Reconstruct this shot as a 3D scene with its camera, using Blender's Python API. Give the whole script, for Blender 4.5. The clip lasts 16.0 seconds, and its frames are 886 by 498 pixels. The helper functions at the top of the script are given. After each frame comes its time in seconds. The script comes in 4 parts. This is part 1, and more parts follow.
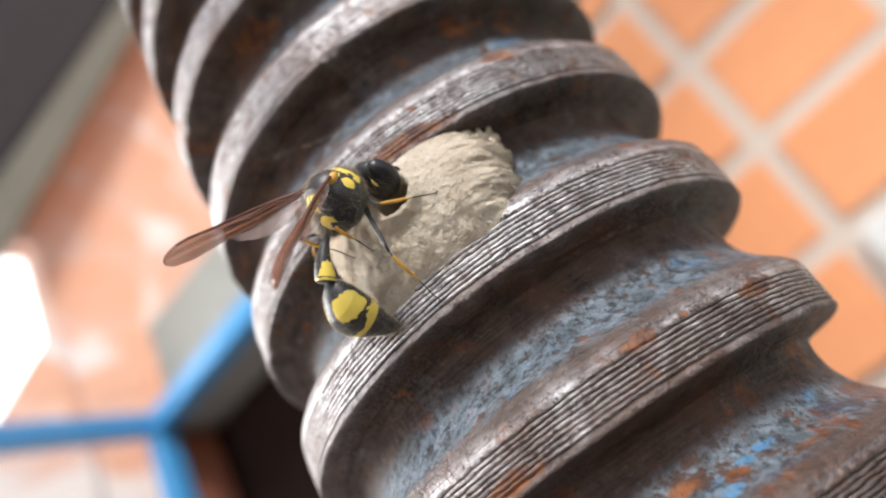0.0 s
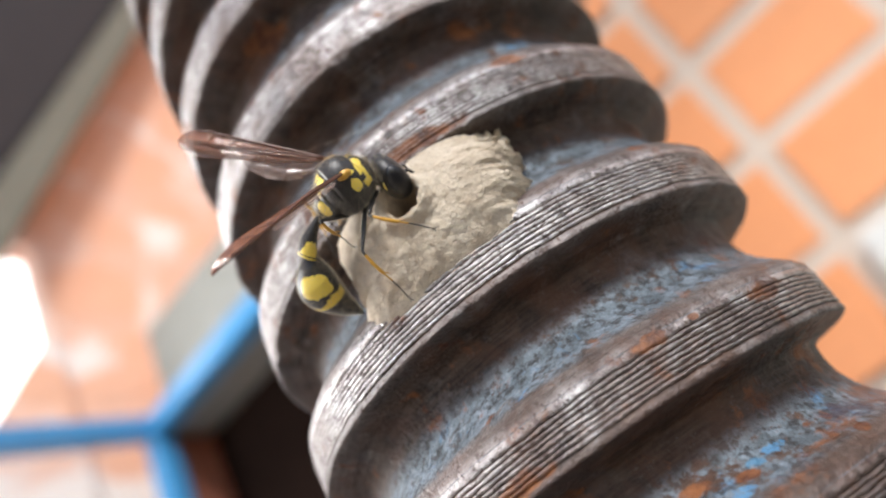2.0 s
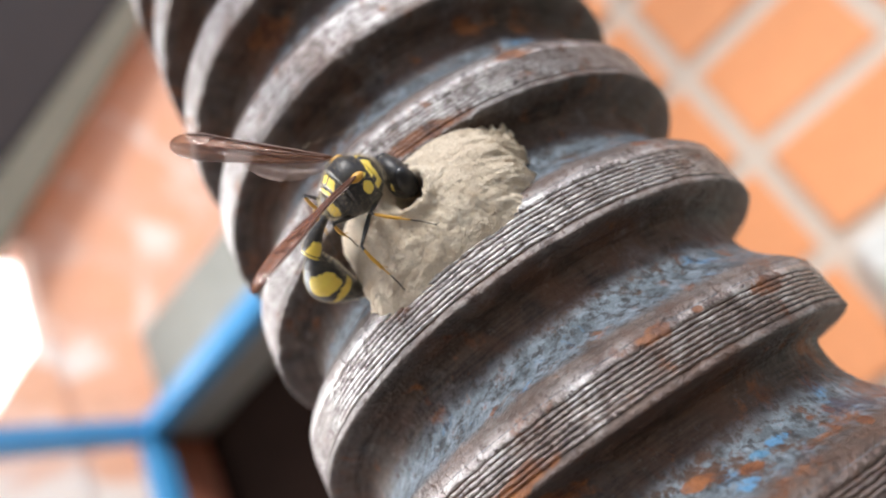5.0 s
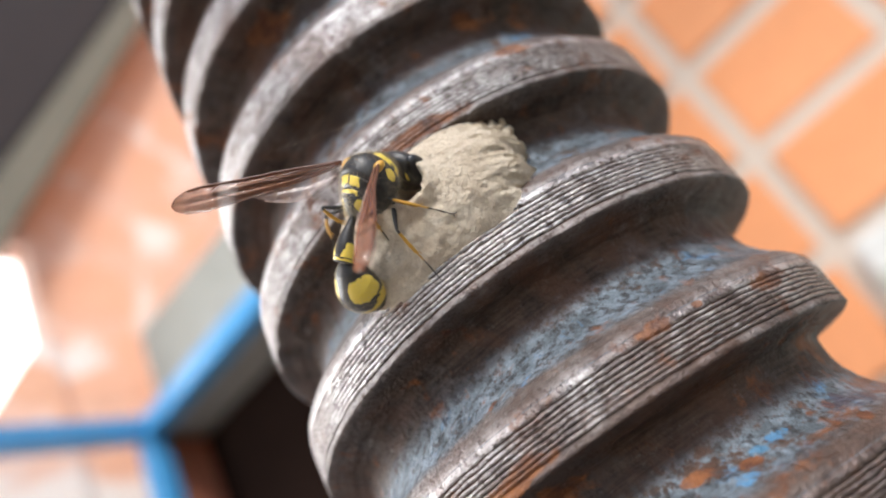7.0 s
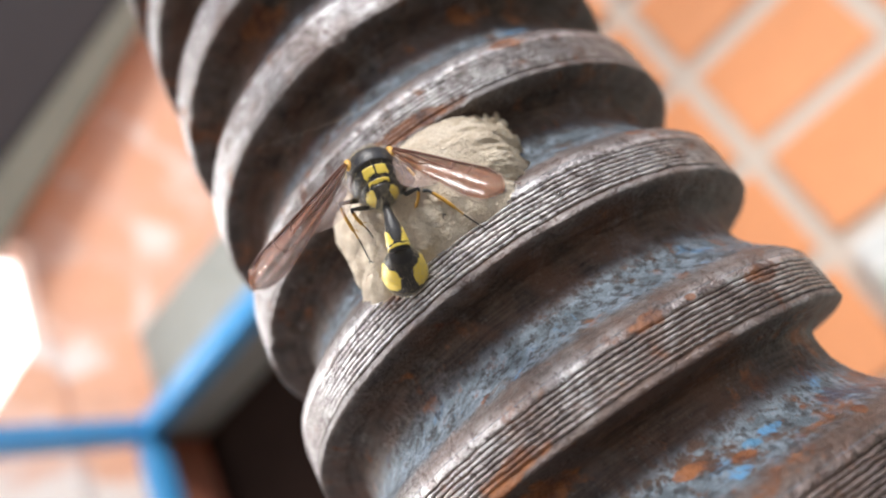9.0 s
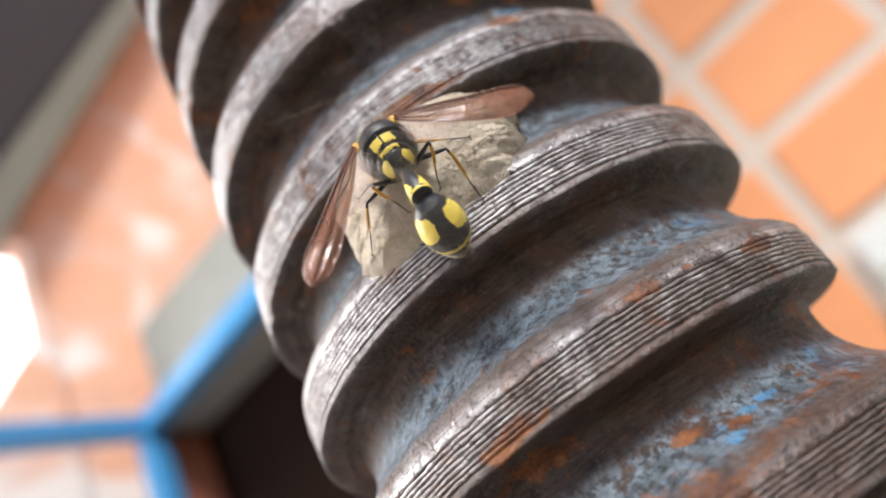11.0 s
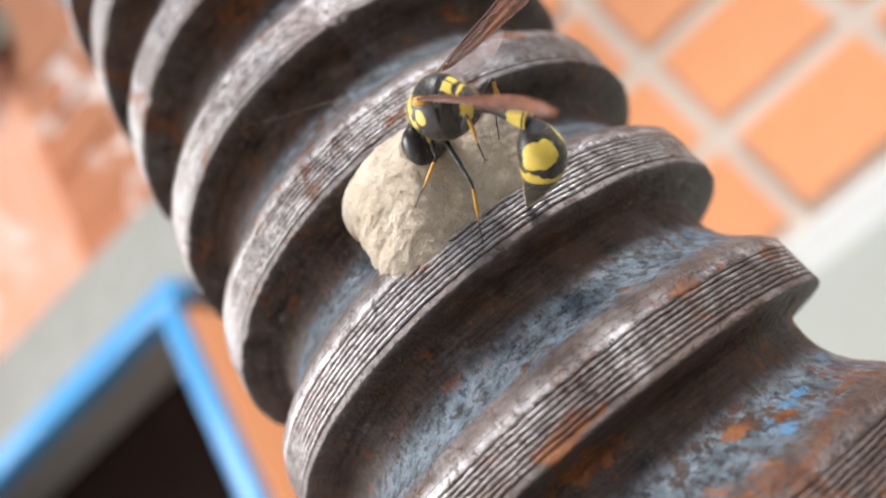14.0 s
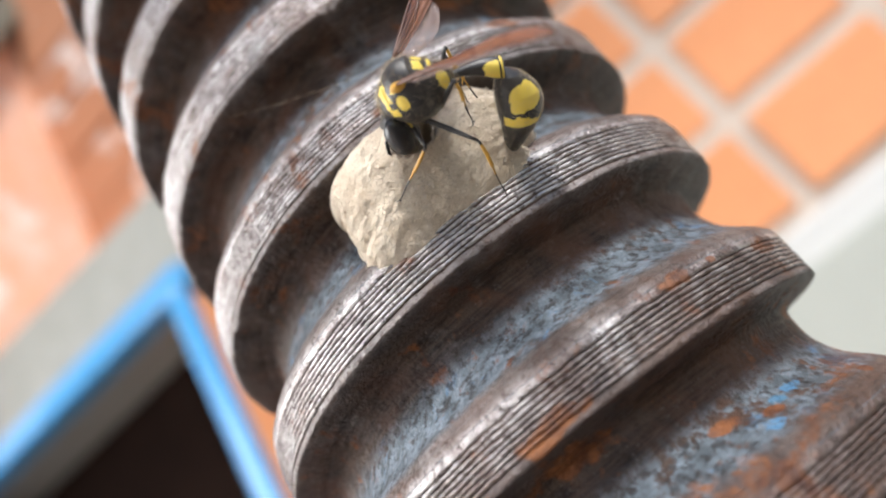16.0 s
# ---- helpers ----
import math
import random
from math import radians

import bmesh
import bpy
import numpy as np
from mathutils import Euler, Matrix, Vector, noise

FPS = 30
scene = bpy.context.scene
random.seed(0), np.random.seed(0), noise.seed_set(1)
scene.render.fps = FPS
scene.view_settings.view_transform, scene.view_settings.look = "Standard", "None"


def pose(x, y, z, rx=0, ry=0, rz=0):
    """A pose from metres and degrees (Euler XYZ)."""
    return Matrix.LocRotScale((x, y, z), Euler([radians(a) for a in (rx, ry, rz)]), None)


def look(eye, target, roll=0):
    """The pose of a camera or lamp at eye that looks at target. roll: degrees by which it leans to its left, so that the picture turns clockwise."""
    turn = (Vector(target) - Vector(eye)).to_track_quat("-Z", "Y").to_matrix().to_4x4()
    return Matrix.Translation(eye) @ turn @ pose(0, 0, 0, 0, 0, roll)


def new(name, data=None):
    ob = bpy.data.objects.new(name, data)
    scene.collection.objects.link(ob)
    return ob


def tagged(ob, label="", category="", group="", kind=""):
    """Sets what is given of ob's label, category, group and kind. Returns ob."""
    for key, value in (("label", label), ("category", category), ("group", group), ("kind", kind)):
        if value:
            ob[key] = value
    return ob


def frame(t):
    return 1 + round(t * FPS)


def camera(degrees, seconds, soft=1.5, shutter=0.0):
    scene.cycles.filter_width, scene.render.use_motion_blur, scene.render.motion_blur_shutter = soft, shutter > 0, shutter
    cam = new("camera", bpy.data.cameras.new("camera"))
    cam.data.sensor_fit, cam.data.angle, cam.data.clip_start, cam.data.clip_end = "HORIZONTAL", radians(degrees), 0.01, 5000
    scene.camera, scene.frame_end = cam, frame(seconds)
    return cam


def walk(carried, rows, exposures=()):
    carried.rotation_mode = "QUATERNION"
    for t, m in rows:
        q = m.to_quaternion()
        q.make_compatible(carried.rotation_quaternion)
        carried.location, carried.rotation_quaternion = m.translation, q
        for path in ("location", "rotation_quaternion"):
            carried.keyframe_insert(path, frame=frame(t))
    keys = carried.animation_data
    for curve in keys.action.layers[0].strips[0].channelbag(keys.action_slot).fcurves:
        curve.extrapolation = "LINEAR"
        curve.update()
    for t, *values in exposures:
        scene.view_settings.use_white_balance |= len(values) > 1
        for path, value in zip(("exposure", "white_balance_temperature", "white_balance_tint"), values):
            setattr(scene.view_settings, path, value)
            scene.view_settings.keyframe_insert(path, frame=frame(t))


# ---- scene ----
cam = camera(60.0, 16.0, soft=1.9)
cam.data.dof.use_dof, cam.data.dof.focus_distance, cam.data.dof.aperture_fstop = True, 0.0550, 17.2
# seconds; millimetres; degrees: held a hand's width from the screw, which stands on the world's z axis, looking up and leaning
ROWS = [
    (0, -20.907, -73.133, 1304.269, 121.908, 26.366, 1.711),
    (0.5, -21.398, -73.274, 1304.707, 121.780, 26.287, 1.415),
    (1, -21.693, -73.418, 1304.489, 121.957, 26.335, 1.494),
    (1.5, -21.775, -73.096, 1304.125, 122.125, 26.253, 1.437),
    (2, -21.807, -73.215, 1304.396, 122.172, 26.241, 1.488),
    (2.5, -21.937, -72.999, 1304.145, 122.288, 26.163, 1.418),
    (3, -21.973, -72.701, 1303.720, 122.144, 26.149, 1.345),
    (3.5, -22.113, -72.164, 1303.338, 122.240, 25.958, 1.162),
    (4, -22.801, -72.941, 1303.936, 122.292, 25.890, 0.982),
    (6.5, -22.773, -72.371, 1303.712, 122.279, 26.009, 0.825),
    (7, -22.858, -72.391, 1303.658, 122.243, 25.882, 0.808),
    (7.5, -22.941, -72.397, 1303.662, 122.120, 25.984, 0.796),
    (8, -22.661, -71.824, 1303.163, 122.299, 25.883, 0.693),
    (8.5, -22.600, -71.858, 1303.252, 122.339, 25.804, 0.700),
    (11, -23.401, -71.403, 1301.474, 122.080, 26.099, 0.785),
    (11.5, -27.086, -69.874, 1302.450, 122.549, 27.154, -1.556),
    (12, -32.556, -67.784, 1303.544, 124.101, 28.978, -5.781),
    (12.5, -35.808, -66.488, 1304.694, 123.979, 29.549, -8.998),
    (13, -37.478, -65.023, 1305.270, 123.111, 30.608, -10.754),
    (13.5, -37.912, -64.234, 1304.680, 122.718, 31.095, -12.349),
    (14, -36.420, -64.616, 1304.073, 122.835, 30.618, -10.962),
    (14.5, -36.197, -63.988, 1303.906, 122.654, 30.668, -11.375),
    (15, -34.898, -64.746, 1303.668, 122.426, 30.560, -10.317),
    (15.5, -34.221, -65.116, 1303.396, 122.307, 30.426, -9.702),
    (16, -34.724, -64.814, 1304.022, 121.909, 30.304, -10.377),
]
walk(cam, [(t, pose(x * 0.001, y * 0.001, z * 0.001, rx, ry, rz)) for t, x, y, z, rx, ry, rz in ROWS])

# ---- light ----
SUN_EL, SUN_AZ = 46.0, 182.0    # degrees; azimuth from +y towards +x, of the place that the light comes from
world = bpy.data.worlds.new("world")
scene.world = world
world.use_nodes = True
wn = world.node_tree.nodes
sky = wn.new("ShaderNodeTexSky")
sky.sky_type, sky.sun_disc = "NISHITA", False
sky.sun_elevation, sky.sun_rotation = radians(SUN_EL), radians(SUN_AZ)
wn["Background"].inputs["Strength"].default_value = 0.15
world.node_tree.links.new(sky.outputs["Color"], wn["Background"].inputs["Color"])
sun_data = bpy.data.lights.new("sun", "SUN")
sun_data.energy, sun_data.angle, sun_data.color = 3.1, radians(14), (1.0, 0.97, 0.935)
sun = new("sun", sun_data)
sun_dir = Vector((math.sin(radians(SUN_AZ)) * math.cos(radians(SUN_EL)), math.cos(radians(SUN_AZ)) * math.cos(radians(SUN_EL)), math.sin(radians(SUN_EL))))
sun.matrix_world = look(sun_dir * 5 + Vector((0, 0, 1.3)), (0, 0, 1.3))
scene.view_settings.exposure = 0.45
# the sky's light in the opening of the wall behind
opening_data = bpy.data.lights.new("opening_light", "AREA")
opening_data.shape, opening_data.size, opening_data.size_y, opening_data.energy, opening_data.color = "RECTANGLE", 0.37, 0.48, 10.0, (0.95, 0.98, 1.0)
opening_light = new("opening_light", opening_data)
opening_light.matrix_world = look((-0.763, 0.387, 1.6875), (0.0, 0.0, 1.33))


# ---- materials ----
class Mat:
    """A node material with a few short ways to wire it."""

    def __init__(self, name, rough=0.6, metal=0.0):
        self.m = bpy.data.materials.new(name)
        self.m.use_nodes = True
        self.t = self.m.node_tree
        self.b = self.t.nodes["Principled BSDF"]
        self.b.inputs["Roughness"].default_value = rough
        self.b.inputs["Metallic"].default_value = metal
        self.co = self.t.nodes.new("ShaderNodeTexCoord").outputs["Object"]

    def put(self, socket, value):
        if hasattr(value, "is_output"):
            self.t.links.new(value, socket)
        else:
            socket.default_value = value

    def set(self, name, value):
        self.put(self.b.inputs[name], value)
        return self

    def noise(self, scale, detail=4.0, rough=0.55, warp=0.0, co=None):
        n = self.t.nodes.new("ShaderNodeTexNoise")
        self.put(n.inputs["Vector"], co or self.co)
        n.inputs["Scale"].default_value, n.inputs["Detail"].default_value, n.inputs["Roughness"].default_value, n.inputs["Distortion"].default_value = scale, detail, rough, warp
        return n.outputs["Fac"]

    def math(self, op, a, b=0.0, clamp=False):
        n = self.t.nodes.new("ShaderNodeMath")
        n.operation, n.use_clamp = op, clamp
        self.put(n.inputs[0], a)
        self.put(n.inputs[1], b)
        return n.outputs[0]

    def ramp(self, fac, *stops):
        n = self.t.nodes.new("ShaderNodeValToRGB")
        e = n.color_ramp.elements
        while len(e) < len(stops):
            e.new(0.5)
        for k, (p, c) in enumerate(stops):
            e[k].position, e[k].color = p, (*(c if isinstance(c, tuple) else (c, c, c)), 1)
        self.put(n.inputs["Fac"], fac)
        return n.outputs["Color"]

    def mix(self, fac, a, b):
        n = self.t.nodes.new("ShaderNodeMix")
        n.data_type = "RGBA"
        self.put(n.inputs[0], fac)
        for sock, v in ((n.inputs[6], a), (n.inputs[7], b)):
            self.put(sock, (*v, 1) if isinstance(v, tuple) else v)
        return n.outputs[2]

    def bump(self, height, distance, strength=1.0):
        n = self.t.nodes.new("ShaderNodeBump")
        n.inputs["Strength"].default_value, n.inputs["Distance"].default_value = strength, distance
        self.put(n.inputs["Height"], height)
        self.put(self.b.inputs["Normal"], n.outputs["Normal"])
        return self

    def xyz(self):
        n = self.t.nodes.new("ShaderNodeSeparateXYZ")
        self.put(n.inputs[0], self.co)
        return n.outputs

    def random(self):
        return self.t.nodes.new("ShaderNodeObjectInfo").outputs["Random"]


# the screw's thread: radius of the crest, pitch and width of the crest, in millimetres
R_CREST, PITCH, CREST = 25.2, 13.61, 4.12
# the larger rust spots: place and half widths in millimetres, strength
RUST_SPOTS = ((-6.6, -24.3, 1342.0, 5.5, 1.0, 0.21), (3.5, -24.9, 1346.2, 2.8, 0.7, 0.20), (-0.5, -25.2, 1318.2, 2.2, 0.8, 0.18), (3.3, -25.0, 1318.6, 0.6, 0.4, 0.28),
              (10.0, -23.2, 1318.7, 2.2, 1.1, 0.17), (-11.8, -22.2, 1314.4, 2.6, 1.0, 0.18), (-13.9, -21.0, 1314.0, 2.0, 1.0, 0.16), (-13.2, -17.0, 1366.0, 3.5, 2.0, 0.19),
              (3.4, -21.8, 1354.5, 2.0, 0.8, 0.20), (-10.6, -19.6, 1312.3, 3.5, 1.0, 0.18), (-23.6, -2.0, 1351.7, 3.0, 2.0, 0.13), (0.8, -22.5, 1308.2, 1.2, 0.5, 0.24), (-2.3, -21.5, 1309.0, 1.7, 0.7, 0.24),
              (16.5, -15.0, 1310.4, 2.2, 0.5, 0.20), (10.2, -22.1, 1307.5, 1.0, 0.5, 0.20), (9.4, -20.6, 1309.4, 0.5, 0.4, 0.24))
# chips of blue paint and a patch of old dark scale: place and half widths in millimetres, colour
PATCHES = ((3.8, -21.7, 1309.0, 1.1, 0.5, (0.075, 0.21, 0.37)), (-0.4, -23.3, 1307.4, 1.2, 0.5, (0.085, 0.24, 0.42)), (2.2, -21.9, 1308.8, 1.0, 0.4, (0.07, 0.19, 0.31)),
           (11.4, -19.8, 1309.1, 3.4, 1.3, (0.055, 0.045, 0.058)), (15.5, -16.5, 1309.6, 4.0, 1.6, (0.15, 0.085, 0.068)))


def screw_steel():
    """Worn, rust-flecked steel; remains of blue paint lie deep in the thread."""
    k = Mat("screw_steel", 0.45, 0.8)
    x, y, z = k.xyz()
    dirt_shade_node = k.t.nodes.new("ShaderNodeAttribute")
    dirt_shade_node.attribute_name = "dirt_shade"
    deep = dirt_shade_node.outputs["Fac"]      # 0 on rubbed crests, 1 where dirt and painted shade fill turning marks and groove
    grain = k.noise(900, 6, 0.65)
    fine = k.noise(2600, 3, 0.6)
    cloud = k.noise(95, 6, 0.65, 0.8)
    # rubbed steel: grey to brownish violet, pitted, streaked along the turn
    lay = k.t.nodes.new("ShaderNodeAttribute")
    lay.attribute_name = "lay"
    drawn = k.t.nodes.new("ShaderNodeVectorMath")
    drawn.operation = "MULTIPLY"
    drawn.inputs[1].default_value = (0.09, 1.0, 1.0)
    k.put(drawn.inputs[0], lay.outputs["Vector"])
    streak = k.noise(2.2, 5, 0.6, co=drawn.outputs[0])
    cloud = k.math("ADD", k.math("MULTIPLY", cloud, 0.45), k.math("MULTIPLY", streak, 0.55))
    steel = k.mix(k.ramp(cloud, (0.36, 0.0), (0.62, 1.0)), (0.36, 0.325, 0.31), (0.70, 0.69, 0.69))
    steel = k.mix(k.ramp(k.noise(260, 5, 0.7, 0.4), (0.46, 0.0), (0.72, 0.6)), steel, (0.19, 0.145, 0.125))
    steel = k.mix(k.ramp(k.noise(48, 6, 0.7, 1.0), (0.50, 0.0), (0.66, 0.5)), steel, (0.19, 0.135, 0.115))
    # brown patches, denser towards the lower end
    low_brown = k.math("MINIMUM", k.math("MAXIMUM", k.math("MULTIPLY", k.math("SUBTRACT", 1.3235, z), 22.0), 0.0), 0.26)
    steel = k.mix(k.ramp(k.math("ADD", low_brown, k.noise(150, 5, 0.65, 0.8)), (0.52, 0.0), (0.72, 0.75)), steel, (0.115, 0.066, 0.050))
    steel = k.mix(k.ramp(grain, (0.36, 0.55), (0.56, 0.0)), steel, (0.05, 0.036, 0.034))
    # dirt and painted-in shade below the crests, brown to black, with pale grit in it
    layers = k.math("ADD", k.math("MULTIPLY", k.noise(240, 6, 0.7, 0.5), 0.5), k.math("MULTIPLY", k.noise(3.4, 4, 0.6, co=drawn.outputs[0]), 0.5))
    dirt_shade_col = k.mix(k.ramp(layers, (0.38, 0.0), (0.62, 1.0)), (0.015, 0.009, 0.007), (0.098, 0.066, 0.050))
    dirt_shade_col = k.mix(k.ramp(k.noise(130, 5, 0.65, 0.9), (0.46, 0.0), (0.62, 0.8)), dirt_shade_col, (0.095, 0.047, 0.030))
    dirt_shade_col = k.mix(k.ramp(k.noise(70, 6, 0.7, 0.6), (0.50, 0.0), (0.60, 0.35)), dirt_shade_col, (0.075, 0.064, 0.066))
    dirt_shade = k.ramp(k.math("ADD", k.math("MULTIPLY", k.noise(210, 5, 0.65, 0.5), 0.7), k.math("MULTIPLY", k.noise(1100, 3), 0.3)), (0.30, 0.75), (0.50, 1.0))
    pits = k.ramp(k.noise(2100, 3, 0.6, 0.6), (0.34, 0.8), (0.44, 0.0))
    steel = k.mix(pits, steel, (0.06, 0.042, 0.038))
    col = k.mix(k.math("MULTIPLY", deep, dirt_shade), steel, dirt_shade_col)
    # blue paint left in the root, flaked, more of it lower down
    paint = k.mix(k.ramp(k.noise(620, 6, 0.7), (0.40, 0.0), (0.70, 1.0)), (0.078, 0.096, 0.110), (0.235, 0.285, 0.335))
    paint = k.mix(k.ramp(k.noise(230, 5, 0.7, 0.6), (0.585, 0.0), (0.67, 0.75)), paint, (0.075, 0.21, 0.38))
    across = k.t.nodes.new("ShaderNodeSeparateXYZ")
    k.put(across.inputs[0], lay.outputs["Vector"])
    below = k.math("SUBTRACT", -CREST / 2, across.outputs[1])
    root = k.math("MULTIPLY", k.math("MULTIPLY", k.math("SUBTRACT", below, 2.9), 0.55, True), k.math("MULTIPLY", k.math("SUBTRACT", 8.1, below), 1.3, True))
    lower = k.math("MULTIPLY", k.math("SUBTRACT", 1.352, z), 5.5)
    lower = k.math("MINIMUM", k.math("MAXIMUM", lower, 0.05), 0.08)
    where = k.math("ADD", k.math("MULTIPLY", k.noise(110, 6, 0.7, 0.8), 0.5), k.math("MULTIPLY", k.noise(700, 5, 0.75), 0.5))
    patch = k.ramp(k.math("ADD", where, lower), (0.495, 0.0), (0.55, 0.95))
    painted = k.math("MULTIPLY", root, patch)
    paint = k.mix(k.ramp(k.noise(1250, 4, 0.7), (0.40, 0.85), (0.52, 0.0)), paint, (0.022, 0.020, 0.020))
    col = k.mix(painted, col, paint)
    flecks = k.math("MULTIPLY", k.ramp(k.noise(1700, 4, 0.75), (0.60, 0.0), (0.68, 0.6)), k.math("SUBTRACT", 1.0, k.math("MULTIPLY", deep, 0.65)))
    col = k.mix(flecks, col, (0.26, 0.24, 0.235))
    # rust in streaks and spots of several sizes
    damp = k.math("MINIMUM", k.math("MAXIMUM", k.math("MULTIPLY", k.math("SUBTRACT", 1.326, z), 2.2), -0.012), 0.008)
    for px, py, pz, half, height, power in RUST_SPOTS:
        reach = 0.0
        for axis, at, wide in ((x, px, half), (y, py, half), (z, pz, height)):
            off = k.math("MULTIPLY", k.math("SUBTRACT", axis, at * 0.001), 1000.0 / wide)
            reach = k.math("ADD", k.math("MULTIPLY", off, off), reach)
        damp = k.math("ADD", damp, k.math("MULTIPLY", k.math("SUBTRACT", 1.0, reach, True), power))
    rust_where = k.ramp(k.math("ADD", damp, k.math("ADD", k.math("MULTIPLY", k.noise(75, 6, 0.72, 1.4), 0.62), k.math("MULTIPLY", k.noise(620, 4), 0.38))), (0.54, 0.0), (0.615, 0.9))
    rust = k.mix(k.ramp(k.noise(420, 5, 0.7), (0.36, 0.0), (0.66, 1.0)), (0.055, 0.017, 0.010), (0.28, 0.105, 0.036))
    col = k.mix(rust_where, col, rust)
    # bare metal on the sharp rims
    geo = k.t.nodes.new("ShaderNodeNewGeometry")
    rim = k.math("MULTIPLY", k.ramp(geo.outputs["Pointiness"], (0.55, 0.0), (0.63, 1.0)), k.ramp(k.noise(500, 4, 0.7), (0.46, 0.0), (0.64, 0.8)))
    col = k.mix(k.math("MULTIPLY", rim, 0.5), col, (0.60, 0.58, 0.56))
    for px, py, pz, half, height, shade in PATCHES:
        reach = k.math("MULTIPLY", k.math("SUBTRACT", k.noise(520, 6, 0.8, 0.8), 0.47), 6.0)
        for axis, at, wide in ((x, px, half), (y, py, half), (z, pz, height)):
            off = k.math("MULTIPLY", k.math("SUBTRACT", axis, at * 0.001), 1000.0 / wide)
            reach = k.math("ADD", k.math("MULTIPLY", off, off), reach)
        col = k.mix(k.ramp(reach, (0.35, 0.8), (0.95, 0.0)), col, shade)
    k.set("Base Color", col)
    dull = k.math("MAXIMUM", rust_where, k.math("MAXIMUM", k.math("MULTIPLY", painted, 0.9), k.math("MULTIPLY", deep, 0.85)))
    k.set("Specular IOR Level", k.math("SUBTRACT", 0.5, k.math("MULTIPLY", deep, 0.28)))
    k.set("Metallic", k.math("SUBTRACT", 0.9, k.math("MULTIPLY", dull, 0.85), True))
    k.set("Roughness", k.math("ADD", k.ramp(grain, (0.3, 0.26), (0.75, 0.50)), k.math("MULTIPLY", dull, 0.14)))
    return k.bump(k.math("ADD", k.math("MULTIPLY", grain, 0.7), k.math("ADD", k.math("MULTIPLY", fine, 0.5), k.math("MULTIPLY", cloud, 0.10))), 0.00042, 1.0).m


def mud():
    """Pale dry clay, laid on in small ridged pellets with fibres worked in."""
    k = Mat("dry_mud", 0.95)
    pellets = k.noise(420, 6, 0.65, 0.5)
    strands = k.noise(1900, 4, 0.65, 3.2)
    crumb = k.noise(4200, 3, 0.7)
    col = k.mix(k.ramp(pellets, (0.3, 0.0), (0.7, 1.0)), (0.64, 0.515, 0.375), (0.89, 0.775, 0.615))
    col = k.mix(k.ramp(strands, (0.34, 0.55), (0.47, 0.0)), col, (0.46, 0.355, 0.25))
    col = k.mix(k.ramp(crumb, (0.60, 0.0), (0.70, 0.5)), col, (0.93, 0.86, 0.75))
    k.set("Base Color", col)
    relief = k.math("ADD", k.math("MULTIPLY", k.noise(800, 6, 0.72), 0.6), k.math("ADD", k.math("MULTIPLY", strands, 0.95), k.math("MULTIPLY", crumb, 0.35)))
    return k.bump(relief, 0.00042, 1.0).m


def brick_clay(name, a, b, smeared=False):
    k = Mat(name, 0.85)
    col = k.mix(k.noise(5, 5, 0.6), a, b)
    col = k.mix(k.math("MULTIPLY", k.random(), 0.35), col, b)
    col = k.mix(k.ramp(k.noise(45, 4), (0.38, 0.2), (0.5, 0.0)), col, (0.42, 0.18, 0.09))
    if smeared:      # whitish smears of lime, running over bricks and joints alike
        place = k.t.nodes.new("ShaderNodeNewGeometry").outputs["Position"]
        split = k.t.nodes.new("ShaderNodeSeparateXYZ")
        k.put(split.inputs[0], place)
        paler_low = k.math("MINIMUM", k.math("MAXIMUM", k.math("MULTIPLY", k.math("SUBTRACT", 1.80, split.outputs[2]), 1.8), -0.03), 0.24)      # more of it lower down
        col = k.mix(k.ramp(k.math("ADD", paler_low, k.noise(7.5, 4, 0.5, 0.9, place)), (0.51, 0.0), (0.62, 0.85)), col, (0.86, 0.81, 0.77))
    k.set("Base Color", col)
    return k.bump(k.noise(80, 5), 0.0015, 0.5).m


def plain(name, a, b, rough=0.6, scale=60, metal=0.0, relief=0.0003):
    k = Mat(name, rough, metal)
    k.set("Base Color", k.mix(k.noise(scale, 5, 0.6), a, b))
    return k.bump(k.noise(scale * 8, 4), relief, 0.5).m


STEEL, MUD = screw_steel(), mud()
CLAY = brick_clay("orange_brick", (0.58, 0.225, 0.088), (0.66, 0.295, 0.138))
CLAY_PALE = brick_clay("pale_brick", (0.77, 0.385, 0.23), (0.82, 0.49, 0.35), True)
CLAY_DARK = brick_clay("darker_brick", (0.40, 0.16, 0.075), (0.50, 0.23, 0.125), True)
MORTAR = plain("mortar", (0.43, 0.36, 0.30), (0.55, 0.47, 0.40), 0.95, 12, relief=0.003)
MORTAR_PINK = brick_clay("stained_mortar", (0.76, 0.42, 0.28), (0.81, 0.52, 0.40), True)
CONCRETE = plain("concrete", (0.19, 0.19, 0.165), (0.30, 0.295, 0.27), 0.9, 30, relief=0.001)
BLUE = plain("blue_enamel", (0.040, 0.20, 0.42), (0.060, 0.27, 0.52), 0.3, 20, relief=0.0001)
DARK = plain("dark_wood", (0.012, 0.008, 0.009), (0.030, 0.021, 0.021), 0.8, 30)
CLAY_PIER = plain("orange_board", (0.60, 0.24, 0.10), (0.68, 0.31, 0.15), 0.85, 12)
# brick side of the recess, its shade mixed into this red-brown
CHEEK_SHADED = plain("shaded_brick", (0.20, 0.062, 0.035), (0.27, 0.095, 0.055), 0.85, 12)
# near-black in place of the unlit inside; its shade is in the colour
INSIDE_SHADE = plain("unlit_inside", (0.006, 0.004, 0.0035), (0.016, 0.009, 0.007), 0.9, 30)
